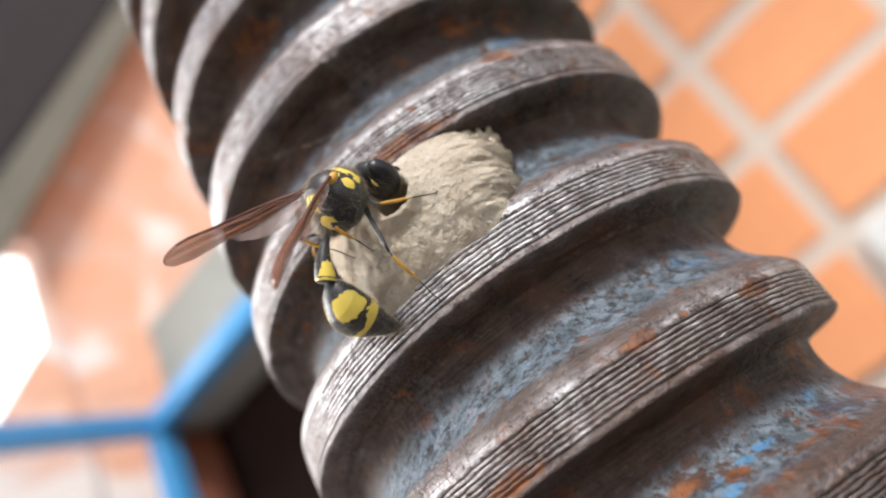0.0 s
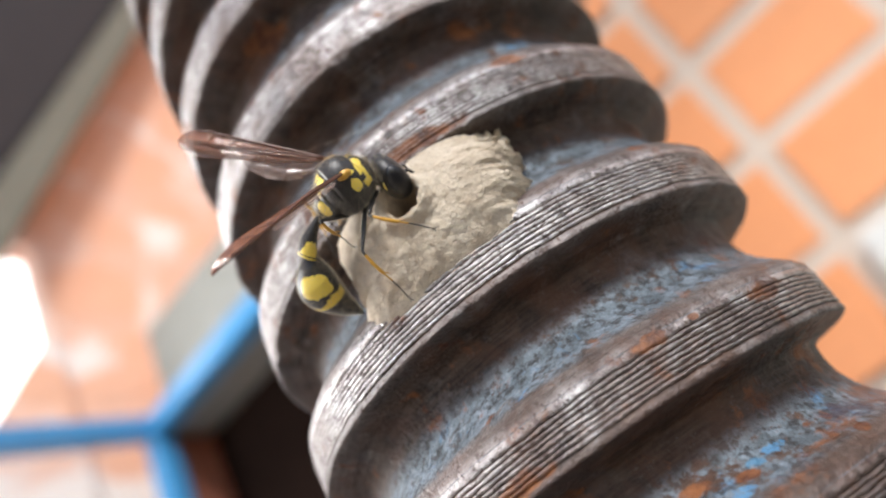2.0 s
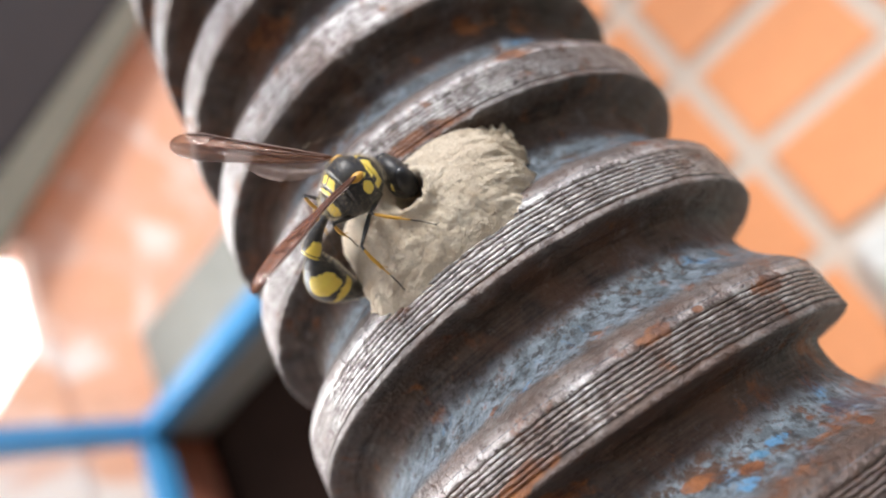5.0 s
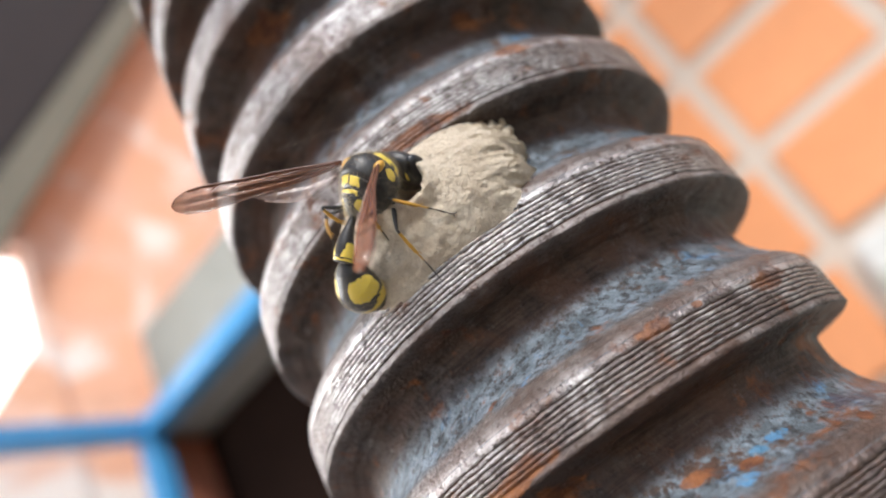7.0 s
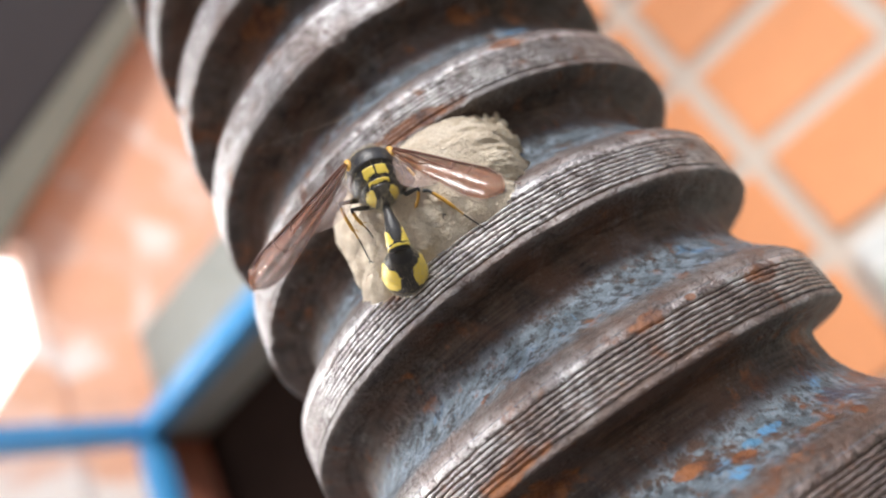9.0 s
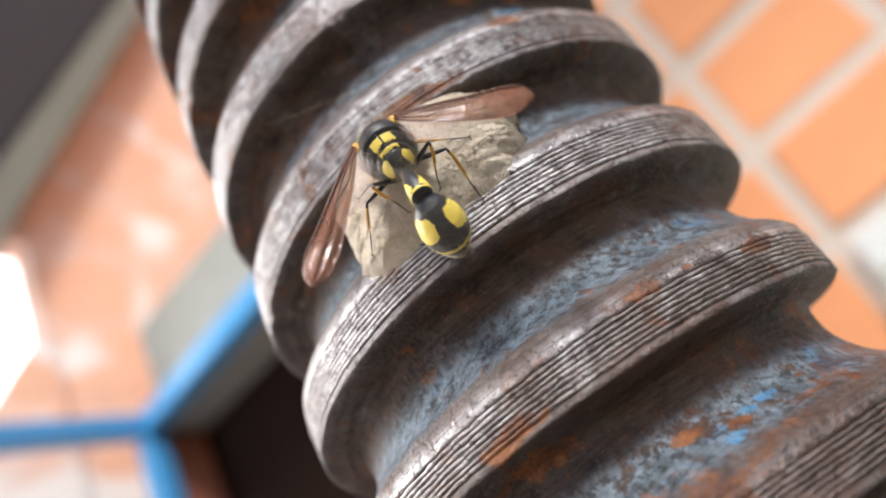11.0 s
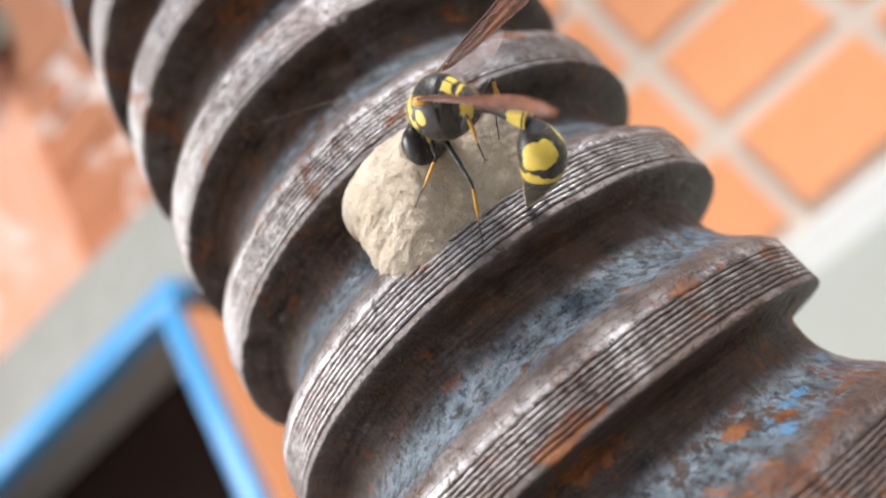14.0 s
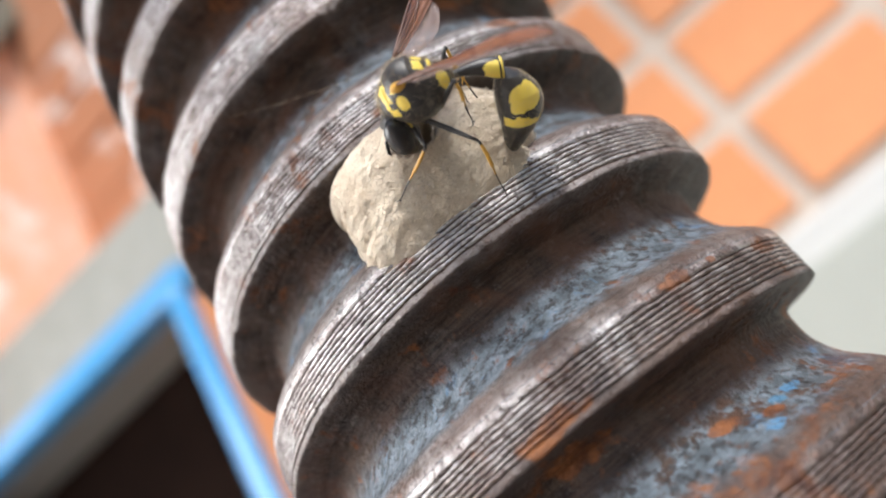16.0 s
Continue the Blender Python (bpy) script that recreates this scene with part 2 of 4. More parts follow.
INSIDE_SHADE.node_tree.nodes["Principled BSDF"].inputs["Specular IOR Level"].default_value = 0.0
DOOR_GREY = plain("grey_green_paint", (0.34, 0.355, 0.315), (0.39, 0.405, 0.365), 0.5, 14)
WHITE = plain("white_paint", (0.48, 0.48, 0.46), (0.55, 0.55, 0.53), 0.5, 25)
BEAM = plain("grey_green_wood", (0.13, 0.125, 0.095), (0.20, 0.19, 0.15), 0.85, 20)
FLOOR = plain("floor_stone", (0.07, 0.06, 0.055), (0.10, 0.09, 0.08), 0.85, 12)


# ---- building helpers ----
def part(name, bm, material, parent=None, label="", smooth=False):
    """Links a bmesh as one mesh object, under a thing or a part."""
    me = bpy.data.meshes.new(name)
    bm.normal_update()
    bm.to_mesh(me)
    bm.free()
    for m in material if isinstance(material, (list, tuple)) else (material,):
        me.materials.append(m)
    if smooth:
        me.polygons.foreach_set("use_smooth", [True] * len(me.polygons))
    ob = new(name, me)
    ob.parent = parent
    if label:
        tagged(ob, label)
    return ob


def box(bm, size, at=(0, 0, 0), bevel=0.0, turn=None):
    m = Matrix.Translation(at) @ (turn or Matrix.Identity(4)) @ Matrix.Diagonal((*size, 1))
    made = bmesh.ops.create_cube(bm, size=1.0, matrix=m)["verts"]
    if bevel:
        edges = list({e for v in made for e in v.link_edges})
        bmesh.ops.bevel(bm, geom=edges, offset=bevel, segments=2, affect="EDGES", profile=0.6)
    return bm


def slab(name, size, at, material, bevel=0.0, parent=None, label=""):
    return part(name, box(bmesh.new(), size, at, bevel), material, parent, label)


def fbm(p, octaves=4):
    return noise.fractal(Vector(p), 0.9, 2.1, octaves)


# ---- the screw ----
MM = 0.001
CREST_Z = 1.33008                               # height of the crest's middle on the side that faces -y


def thread_profile(fine):
    """(axial, radial) in millimetres, from the upper corner of a crest down to the next crest."""
    h = CREST / 2
    rows = [(h, R_CREST - 0.05), (h - 0.10, R_CREST - 0.02), (h - 0.2, R_CREST)]
    if fine:
        n = 8
        step = (CREST - 0.95) / n
        for k in range(n):
            a = h - 0.32 - k * step
            rows += [(a, R_CREST), (a - 0.50 * step, R_CREST), (a - 0.68 * step, R_CREST - 0.15), (a - 0.82 * step, R_CREST - 0.15)]
    rows += [(-h + 0.50, R_CREST), (-h + 0.12, R_CREST), (-h + 0.01, R_CREST - 0.05), (-h - 0.05, R_CREST - 0.24)]
    # the square under flank with its turned ledges, the cylindrical root, then the slope out to the next crest
    rows += [(-h - 0.17, 24.2), (-h - 0.30, 23.35), (-h - 0.42, 23.2), (-h - 0.47, 22.7), (-h - 0.56, 22.3), (-h - 0.68, 22.2), (-h - 0.76, 21.75), (-h - 1.05, 21.45)]
    rows += [(-h - 1.6, 21.35), (-h - 2.5, 21.32), (-h - 3.4, 21.38), (-h - 4.2, 21.58), (-h - 5.2, 22.0), (-h - 6.2, 22.65), (-h - 7.0, 23.42), (-h - 7.6, 24.1)]
    rows += [(-h - 8.1, 24.58), (-h - 8.45, 24.78), (-h - 8.62, 24.95), (-h - 8.76, 25.06), (-h - 9.3, 25.12)]
    return rows


def dirt_shade_of(a, r):
    """How much dirt and painted-in shade darken the thread at a place of its profile, 0 to 1."""
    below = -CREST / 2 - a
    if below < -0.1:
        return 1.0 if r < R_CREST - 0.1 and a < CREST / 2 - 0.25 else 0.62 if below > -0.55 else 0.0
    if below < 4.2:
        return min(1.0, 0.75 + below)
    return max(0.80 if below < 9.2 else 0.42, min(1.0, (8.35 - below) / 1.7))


def thread(name, z_low, z_high, steps, fine, parent):
    """One run of the helical thread between two heights."""
    prof = np.array(thread_profile(fine))
    turns0, turns1 = math.floor((z_low - CREST_Z) / (PITCH * MM)), math.ceil((z_high - CREST_Z) / (PITCH * MM))
    n, m = (turns1 - turns0) * steps + 1, len(prof)
    verts = []
    for i in range(n):
        th = 2 * math.pi * (turns0 + i / steps)
        zc = th / (2 * math.pi) * PITCH
        sn, cs = math.sin(th), -math.cos(th)
        for j in range(m):
            a, r = prof[j]
            if fine:
                wob = noise.noise((sn * 9, cs * 9, (zc + a) * 0.35)) * 0.10 + noise.noise((sn * 40, cs * 40, (zc + a) * 1.6)) * 0.05
                chip = max(0.0, noise.noise((sn * 22 + 7, cs * 22, (zc + a) * 0.8)) - 0.25) * 0.9 if abs(a + CREST / 2) < 0.3 else 0.0
                worn = 0.42 + 0.9 * noise.noise((sn * 3.1, cs * 3.1, zc * 0.12)) + 0.7 * noise.noise((sn * 14, cs * 14, (zc + a) * 0.7)) - max(0.0, zc - 14.0) * 0.09
                if -1.7 < a < 1.9:      # the tool left them uneven
                    a += 0.09 * noise.noise((sn * 26, cs * 26, a * 2.3 + zc * 0.2)) + 0.05 * noise.noise((sn * 70, cs * 70, a * 3.0))
                if -1.7 < a < 2.0 and r < R_CREST - 0.1:      # the turning marks are worn away in places
                    r = R_CREST - 0.21 * min(1.0, max(0.0, worn + 0.55))
                r = r + wob - chip
            verts.append((r * MM * sn, r * MM * cs, CREST_Z + (zc + a) * MM))
    faces = [(i * m + j, i * m + j + 1, (i + 1) * m + j + 1, (i + 1) * m + j) for i in range(n - 1) for j in range(m - 1)]
    # the last profile point of a turn meets the first one of the turn below
    faces += [(i * m + m - 1, (i - steps) * m, (i - steps + 1) * m, (i + 1) * m + m - 1) for i in range(steps, n - 1)]
    me = bpy.data.meshes.new(name)
    me.from_pydata(verts, [], faces)
    me.materials.append(STEEL)
    dirt_shade = me.attributes.new("dirt_shade", "FLOAT", "POINT")
    dirt_shade.data.foreach_set("value", [dirt_shade_of(a, r) for a, r in prof] * n)
    # how far along the thread and how far across it a place lies, in millimetres
    lay = np.zeros((n, m, 3))
    lay[:, :, 0] = (2 * math.pi * R_CREST * (turns0 + np.arange(n) / steps))[:, None]
    lay[:, :, 1] = prof[:, 0][None, :]
    me.attributes.new("lay", "FLOAT_VECTOR", "POINT").data.foreach_set("vector", lay.ravel())
    me.polygons.foreach_set("use_smooth", [True] * len(me.polygons))
    ob = new(name, me)
    ob.parent = parent
    return ob


def cylinder(bm, radius, z0, z1, segments=48):
    m = Matrix.Translation((0, 0, (z0 + z1) / 2))
    bmesh.ops.create_cone(bm, cap_ends=True, segments=segments, radius1=radius, radius2=radius, depth=z1 - z0, matrix=m)
    return bm


def build_screw():
    screw = tagged(new("press_screw"), "upright worn steel press screw, rusty, with traces of blue paint", "screw")
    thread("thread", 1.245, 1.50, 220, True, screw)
    thread("upper_thread", 1.502, 1.85, 48, False, screw)
    thread("lower_thread", 0.62, 1.243, 48, False, screw)
    part("core", cylinder(bmesh.new(), 0.0195, 0.05, 1.88), STEEL, screw)
    part("foot", cylinder(bmesh.new(), 0.09, 0.0, 0.05), STEEL, screw)
    return screw


# ---- the mud nest in the groove ----
def on_screw(theta, r, z):
    """Degrees round from the side facing -y, millimetres from the axis, millimetres over the crest's height."""
    a = radians(theta)
    return Vector((r * MM * math.sin(a), -r * MM * math.cos(a), CREST_Z + z * MM))


HOLE = (-22.9, 6.5)


def build_nest():
    nu, nv = 170, 130
    verts = []
    for i in range(nu):
        s = i / (nu - 1)
        for j in range(nv):
            v = j / (nv - 1)
            start = -44.2 - (0.6 * (v - 0.4) / 0.6 if v > 0.4 else 1.6 * (0.4 - v) / 0.4)
            th = start + (1.8 - start) * s
            rise = th / 360 * PITCH
            lo, hi = rise + CREST / 2 - 1.2, rise + PITCH - CREST / 2 + 1.0
            z = lo + (hi - lo) * v
            ragged = 0.15 * fbm((v * 11, 1.3, s * 3)) + (0.07 * fbm((v * 31, 4.1, s * 7)) if s > 0.5 else 0.0) + (0.10 * v * v if s > 0.5 else 0.0)
            e = abs(2 * s - 1 + ragged * (1 if s > 0.5 else 0.4))
            side = max(0.0, 1 - e ** (5 if s > 0.5 else 6)) ** 0.55
            across = 0.73 + 0.37 * math.sin(math.pi * min(1, v * 1.02)) ** 0.8 - 0.12 * max(0, v - 0.85) / 0.15 + 0.16 * max(0.0, 0.34 - s) / 0.34 * max(0.0, 0.3 - v) / 0.3
            p = on_screw(th, 25.0, z) * 1000
            lump = 0.45 * fbm(p * 0.22) + 0.16 * fbm(p * 0.9 + Vector((5, 0, 0))) + 0.09 * fbm(p * 2.2) + 0.05 * fbm(p * 5.0)
            r = 19.4 + ((7.35 - 1.9 * max(0.0, s - 0.72) / 0.28 - 1.3 * max(0.0, 0.30 - s) / 0.30) * across + lump * 0.8) * side
            dx, dz = radians(th - HOLE[0]) * 26.0, z - HOLE[1]
            d = math.hypot(dx, dz)
            r += 0.7 * math.exp(-((d - 1.85) / 0.5) ** 2)
            r -= 9.0 * (1 / (1 + math.exp((d - 1.38) / 0.06)))
            verts.append(on_screw(th, max(r, 19.3), z))
    faces = [(i * nv + j, (i + 1) * nv + j, (i + 1) * nv + j + 1, i * nv + j + 1) for i in range(nu - 1) for j in range(nv - 1)]
    me = bpy.data.meshes.new("dome")
    me.from_pydata(verts, [], faces)
    me.materials.append(MUD)
    me.polygons.foreach_set("use_smooth", [True] * len(me.polygons))
    nest = tagged(new("mud_nest"), "pale dry mud nest with an open cell, stuck between the threads", "nest")
    new("dome", me).parent = nest
    # loose crumbs and flakes at the crumbling end and along the upper edge
    rnd = random.Random(5)
    bits = bmesh.new()
    for k in range(70):
        if k < 35:
            th, f = rnd.uniform(-5.0, 0.3), rnd.uniform(0.2, 0.95)
        else:
            th, f = rnd.uniform(-20, -1.0), rnd.uniform(0.92, 1.0)
        rise = th / 360 * PITCH
        z = rise + CREST / 2 + (PITCH - CREST) * f
        size = rnd.uniform(0.16, 0.5)
        m = Matrix.Translation(on_screw(th, rnd.uniform(21.8, 23.0) - 0.22 * th * (1 if k < 35 else 0.5), z)) @ pose(0, 0, 0, rnd.uniform(0, 360), rnd.uniform(0, 360), rnd.uniform(0, 360)) @ Matrix.Diagonal((size * MM * rnd.uniform(0.8, 2.2), size * MM, size * MM * rnd.uniform(0.4, 0.9), 1))
        fresh = bmesh.ops.create_icosphere(bits, subdivisions=2, radius=1.0, matrix=m)["verts"]
        for v in fresh:
            v.co += Vector((rnd.uniform(-1, 1), rnd.uniform(-1, 1), rnd.uniform(-1, 1))) * size * 0.14 * MM
    tagged(part("mud_crumbs", bits, MUD, nest), "loose crumbs of dry mud", kind="stuff")
    # the collar of fresh mud round the cell's mouth
    ring = []
    for i in range(72):
        a = 2 * math.pi * i / 72
        bumpy = 1 + 0.10 * fbm((math.cos(a) * 2, math.sin(a) * 2, 0.5))
        for j in range(14):
            b = 2 * math.pi * j / 14
            thick = 0.22 * (1 + 0.25 * fbm((math.cos(a) * 4, math.sin(a) * 4, b)))
            d = 1.60 * bumpy + thick * math.cos(b)
            ring.append(on_screw(HOLE[0] + math.degrees(d * math.cos(a) / 26.5), 26.95 + 0.35 * math.sin(a * 1.0 + 2.6) + 3.2 * thick * math.sin(b), HOLE[1] + d * math.sin(a)))
    quads = [(i * 14 + j, ((i + 1) % 72) * 14 + j, ((i + 1) % 72) * 14 + (j + 1) % 14, i * 14 + (j + 1) % 14) for i in range(72) for j in range(14)]
    rim = bpy.data.meshes.new("cell_rim")
    rim.from_pydata(ring, [], quads)
    rim.materials.append(MUD)
    rim.polygons.foreach_set("use_smooth", [True] * len(rim.polygons))
    tagged(new("cell_rim", rim), "raised collar of the open mud cell").parent = nest
    return nest


# ---- walls and things behind ----
def wall_frame(x, y, azimuth):
    return pose(x, y, 0, 0, 0, azimuth)


def build_brick_wall(name, frame_m, u0, u1, z0, z1, length, course, joint, u_off, z_off, clay, near, skip=None, hole=None, mortar=None, thick=0.03, proud=0.002, smeared_to=None):
    """A wall in whose own space x runs along it and -y is its face; bricks stand proud of the mortar bed."""
    wall = new(name)
    wall.matrix_world = frame_m
    tagged(wall, kind="structure")
    spans = [(u0, u1, z0, z1)]
    if hole:
        (a, b), (c, d) = hole
        spans = [(u0, a, z0, z1), (b, u1, z0, z1), (a, b, z0, c), (a, b, d, z1)]
    if smeared_to is not None:
        spans = [(u0, smeared_to, z0, z1), (smeared_to, u1, z0, z1)]
    for a, b, c, d in spans:
        slab("mortar_bed", (b - a, thick, d - c), ((a + b) / 2, thick / 2, (c + d) / 2), CLAY_DARK if smeared_to == b else mortar or MORTAR, 0, wall)
    base = bmesh.new()
    box(base, (length - joint, thick * 0.67, course - joint), (0, thick * 0.34, 0), 0.0012)
    me = bpy.data.meshes.new("brick")
    base.to_mesh(me)
    base.free()
    me.materials.append(clay)
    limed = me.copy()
    limed.materials[0] = CLAY_DARK
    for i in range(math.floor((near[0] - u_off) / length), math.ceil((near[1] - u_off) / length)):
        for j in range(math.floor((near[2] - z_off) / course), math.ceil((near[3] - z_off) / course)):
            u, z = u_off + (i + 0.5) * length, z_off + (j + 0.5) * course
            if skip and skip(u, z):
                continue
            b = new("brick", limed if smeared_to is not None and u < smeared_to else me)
            b.parent = wall
            b.matrix_basis = pose(u + random.uniform(-1, 1) * 0.001, -proud + random.uniform(-1, 1) * 0.6 * proud, z + random.uniform(-1, 1) * 0.001, random.uniform(-0.4, 0.4), random.uniform(-0.4, 0.4), random.uniform(-0.4, 0.4))
    return wall


# the corner behind the screw: the east wall runs along U, the north wall along V
AZ = -45.75
U, V = Vector((math.cos(radians(AZ)), math.sin(radians(AZ)), 0)), Vector((-math.sin(radians(AZ)), math.cos(radians(AZ)), 0))
EAST = Vector((0.7083, 0.5283, 0))
RIGHT = wall_frame(EAST.x, EAST.y, AZ)
RACK = Vector((-0.2341, 0.8872, 0))      # the rack's far corner post
LEFT_AT = RACK - U * 0.081
LEFT = wall_frame(LEFT_AT.x, LEFT_AT.y, AZ + 90)


def glow(name, colour, strength):
    k = Mat(name)
    k.set("Emission Color", (*colour, 1))
    k.set("Emission Strength", strength)
    return k.m


SKY_GLOW = glow("bright_sky", (0.96, 0.98, 1.0), 2.2)
HOLE_W, HOLE_Z = (-0.96, -0.058), (1.5536, 2.1423)       # the opening in the north wall


def build_back():
    joint = 0.0277
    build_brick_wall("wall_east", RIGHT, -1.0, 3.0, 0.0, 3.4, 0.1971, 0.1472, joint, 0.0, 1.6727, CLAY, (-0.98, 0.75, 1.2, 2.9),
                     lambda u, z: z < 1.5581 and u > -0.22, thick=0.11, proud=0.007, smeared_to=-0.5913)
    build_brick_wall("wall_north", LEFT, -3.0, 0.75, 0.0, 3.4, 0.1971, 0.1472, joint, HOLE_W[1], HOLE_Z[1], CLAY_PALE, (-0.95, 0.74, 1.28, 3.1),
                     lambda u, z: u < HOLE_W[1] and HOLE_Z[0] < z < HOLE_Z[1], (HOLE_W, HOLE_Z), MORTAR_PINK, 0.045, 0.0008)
    # the slanting plaster reveal under the opening
    bm = bmesh.new()
    edge = [(-0.058, 1.9907), (-0.058, 1.5536), (-0.3424, 1.5536)]
    rings = [[bm.verts.new((x, y, z)) for x, z in edge] for y in (-0.011, 0.037)]
    bm.faces.new(rings[0])
    bm.faces.new(rings[1][::-1])
    for k in range(3):
        bm.faces.new((rings[0][k], rings[1][k], rings[1][(k + 1) % 3], rings[0][(k + 1) % 3]))
    bmesh.ops.recalc_face_normals(bm, faces=bm.faces)
    reveal = part("plaster_reveal", bm, CLAY_PALE)
    reveal.matrix_world = LEFT
    tagged(reveal, kind="structure")
    sky_card = slab("backdrop", (3.0, 0.02, 3.0), (-0.74, 1.3, 2.02), SKY_GLOW)
    sky_card.matrix_world = LEFT
    tagged(sky_card, kind="structure")
    cupboard = tagged(new("white_cupboard"), "white painted cupboard standing against the brick wall", "cupboard")
    cupboard.matrix_world = RIGHT
    slab("body", (1.33, 0.11, 1.517), (0.481, 0.033, 0.7585), WHITE, 0.006, cupboard)
    slab("door", (1.33, 0.015, 1.39), (0.481, -0.031, 0.776), DOOR_GREY, 0.004, cupboard, "pale grey-green door")
    floor = slab("floor", (8, 8, 0.1), (0, 0, -0.05), FLOOR)
    tagged(floor, kind="structure")


def build_blue_frame():
    n, top, tube_w, deep = 0.402, 1.7659, 0.029, 0.066
    rack = tagged(new("blue_rack"), "blue enamelled square-tube steel rack with a dark inside", "rack")
    rack.matrix_world = pose(RACK.x, RACK.y, 0, 0, 0, AZ + 1.0)
    slab("top_rail", (n + tube_w, tube_w, tube_w), (n / 2, 0, top), BLUE, 0.005, rack)
    for x, wide, thick in ((0, tube_w, tube_w), (n - 0.004, 0.022, 0.014)):
        slab("post", (wide, thick, top - tube_w / 2), (x, (thick - tube_w) / 2, (top - tube_w / 2) / 2), BLUE, 0.004, rack)
    side = slab("side_rail", (0.74, tube_w, tube_w), (-0.37 - tube_w / 2, 0, 0), BLUE, 0.005, rack)
    side.matrix_basis = pose(0, 0, top, 0, 0, 90)
    # the recess behind it: a brick-red cheek and a dark back, both coloured as shade, and a grey soffit
    slab("cheek", (0.03, deep, top), (-0.017, tube_w / 2 + deep / 2, top / 2), CHEEK_SHADED, 0, rack, "reddish brown brick side, shade put into its colour")
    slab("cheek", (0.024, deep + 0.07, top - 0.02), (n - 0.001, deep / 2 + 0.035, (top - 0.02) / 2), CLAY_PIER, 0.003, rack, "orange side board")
    slab("soffit", (n - 0.03, deep, 0.02), (n / 2 - 0.015, tube_w / 2 + deep / 2, top - 0.004), CONCRETE, 0, rack, "grey top board")
    slab("dark_panel", (n - 0.012, 0.02, top), (n / 2 - 0.02, tube_w / 2 + deep + 0.012, top / 2), INSIDE_SHADE, 0, rack, "near-black panel standing in for the unlit inside")


def build_beams():
    m = RACK + V * 0.059
    lintel = slab("concrete_beam", (0.74, 0.074, 0.133), (0.37, 0, 0), CONCRETE, 0.01)
    lintel.matrix_world = pose(m.x, m.y, 1.8539, 0, 0, AZ + 2)
    tagged(lintel, "rough grey concrete beam above the blue rack", "beam")
    # a dark board with a grey batten leans slantwise against the north wall
    board = tagged(new("leaning_board"), "dark brown board with a grey-green batten leaning on the brick wall", "board")
    board.matrix_world = LEFT @ pose(-0.074, -0.022, 2.2274, 0, -61, 0) @ pose(0, 0, -0.032)
    slab("batten", (2.2, 0.037, 0.059), (0.55, -0.015, 0.03), BEAM, 0.006, board, "grey-green batten")
    slab("panel", (2.2, 0.022, 1.1), (0.55, 0.0, 0.614), DARK, 0.006, board, "dark brown panel")


def build_thread_strand():
    """A single spider's thread across the groove."""
    a, b = Vector(STRAND[0]), Vector(STRAND[1])
    pts = [(a.lerp(b, k / 12) + Vector((0, 0, -0.0004 * math.sin(math.pi * k / 12)))) * 1000 for k in range(13)]
    ob = part("spider_thread", tube(bmesh.new(), pts, [0.007] * 13, 6), HAIR)
    tagged(ob, "single pale spider thread strung across the screw", "thread")


build_screw()
build_nest()
build_back()
build_blue_frame()
build_beams()


# ---- the wasp ----
def chitin(name, a, b, rough, sheen=0.25):
    k = Mat(name, rough)
    k.set("Base Color", k.mix(k.noise(700, 4), a, b))
    k.set("Sheen Weight", sheen)
    k.set("Sheen Roughness", 0.4)
    k.set("Sheen Tint", (1.0, 0.9, 0.75, 1))
    return k.bump(k.noise(5200, 3), 0.00004, 0.7).m


def wing_film(name, a, b, alpha):
    k = Mat(name, 0.14)
    streak = k.t.nodes.new("ShaderNodeMapping")
    streak.inputs["Scale"].default_value = (0.12, 1.6, 1.0)      # drawn out along the wing
    k.put(streak.inputs["Vector"], k.co)
    k.set("Base Color", k.mix(k.ramp(k.noise(900, 4, 0.6, 0.4, streak.outputs["Vector"]), (0.36, 0.0), (0.62, 1.0)), a, b))
    k.set("Alpha", k.ramp(k.noise(260, 3), (0.3, alpha - 0.1), (0.7, alpha + 0.1)))
    k.set("Specular IOR Level", 0.8)
    return k.bump(k.noise(900, 4), 0.00008, 0.8).m


BLACK = chitin("black_chitin", (0.011, 0.010, 0.010), (0.030, 0.027, 0.026), 0.42, 0.13)
YELLOW = chitin("yellow_chitin", (0.75, 0.54, 0.065), (0.84, 0.66, 0.125), 0.45, 0.05)
AMBER = chitin("amber_chitin", (0.46, 0.22, 0.025), (0.64, 0.37, 0.06), 0.4, 0.1)
EYE_DARK = chitin("eye", (0.006, 0.006, 0.007), (0.010, 0.009, 0.010), 0.36, 0.0)
WING = wing_film("smoky_wing", (0.14, 0.050, 0.022), (0.33, 0.135, 0.068), 0.58)
WING_PALE = wing_film("clear_wing", (0.42, 0.30, 0.26), (0.55, 0.42, 0.38), 0.38)
VEIN = chitin("wing_vein", (0.07, 0.022, 0.010), (0.11, 0.04, 0.018), 0.4, 0.0)
HAIR = chitin("pale_hair", (0.50, 0.42, 0.28), (0.60, 0.52, 0.38), 0.6, 0.0)


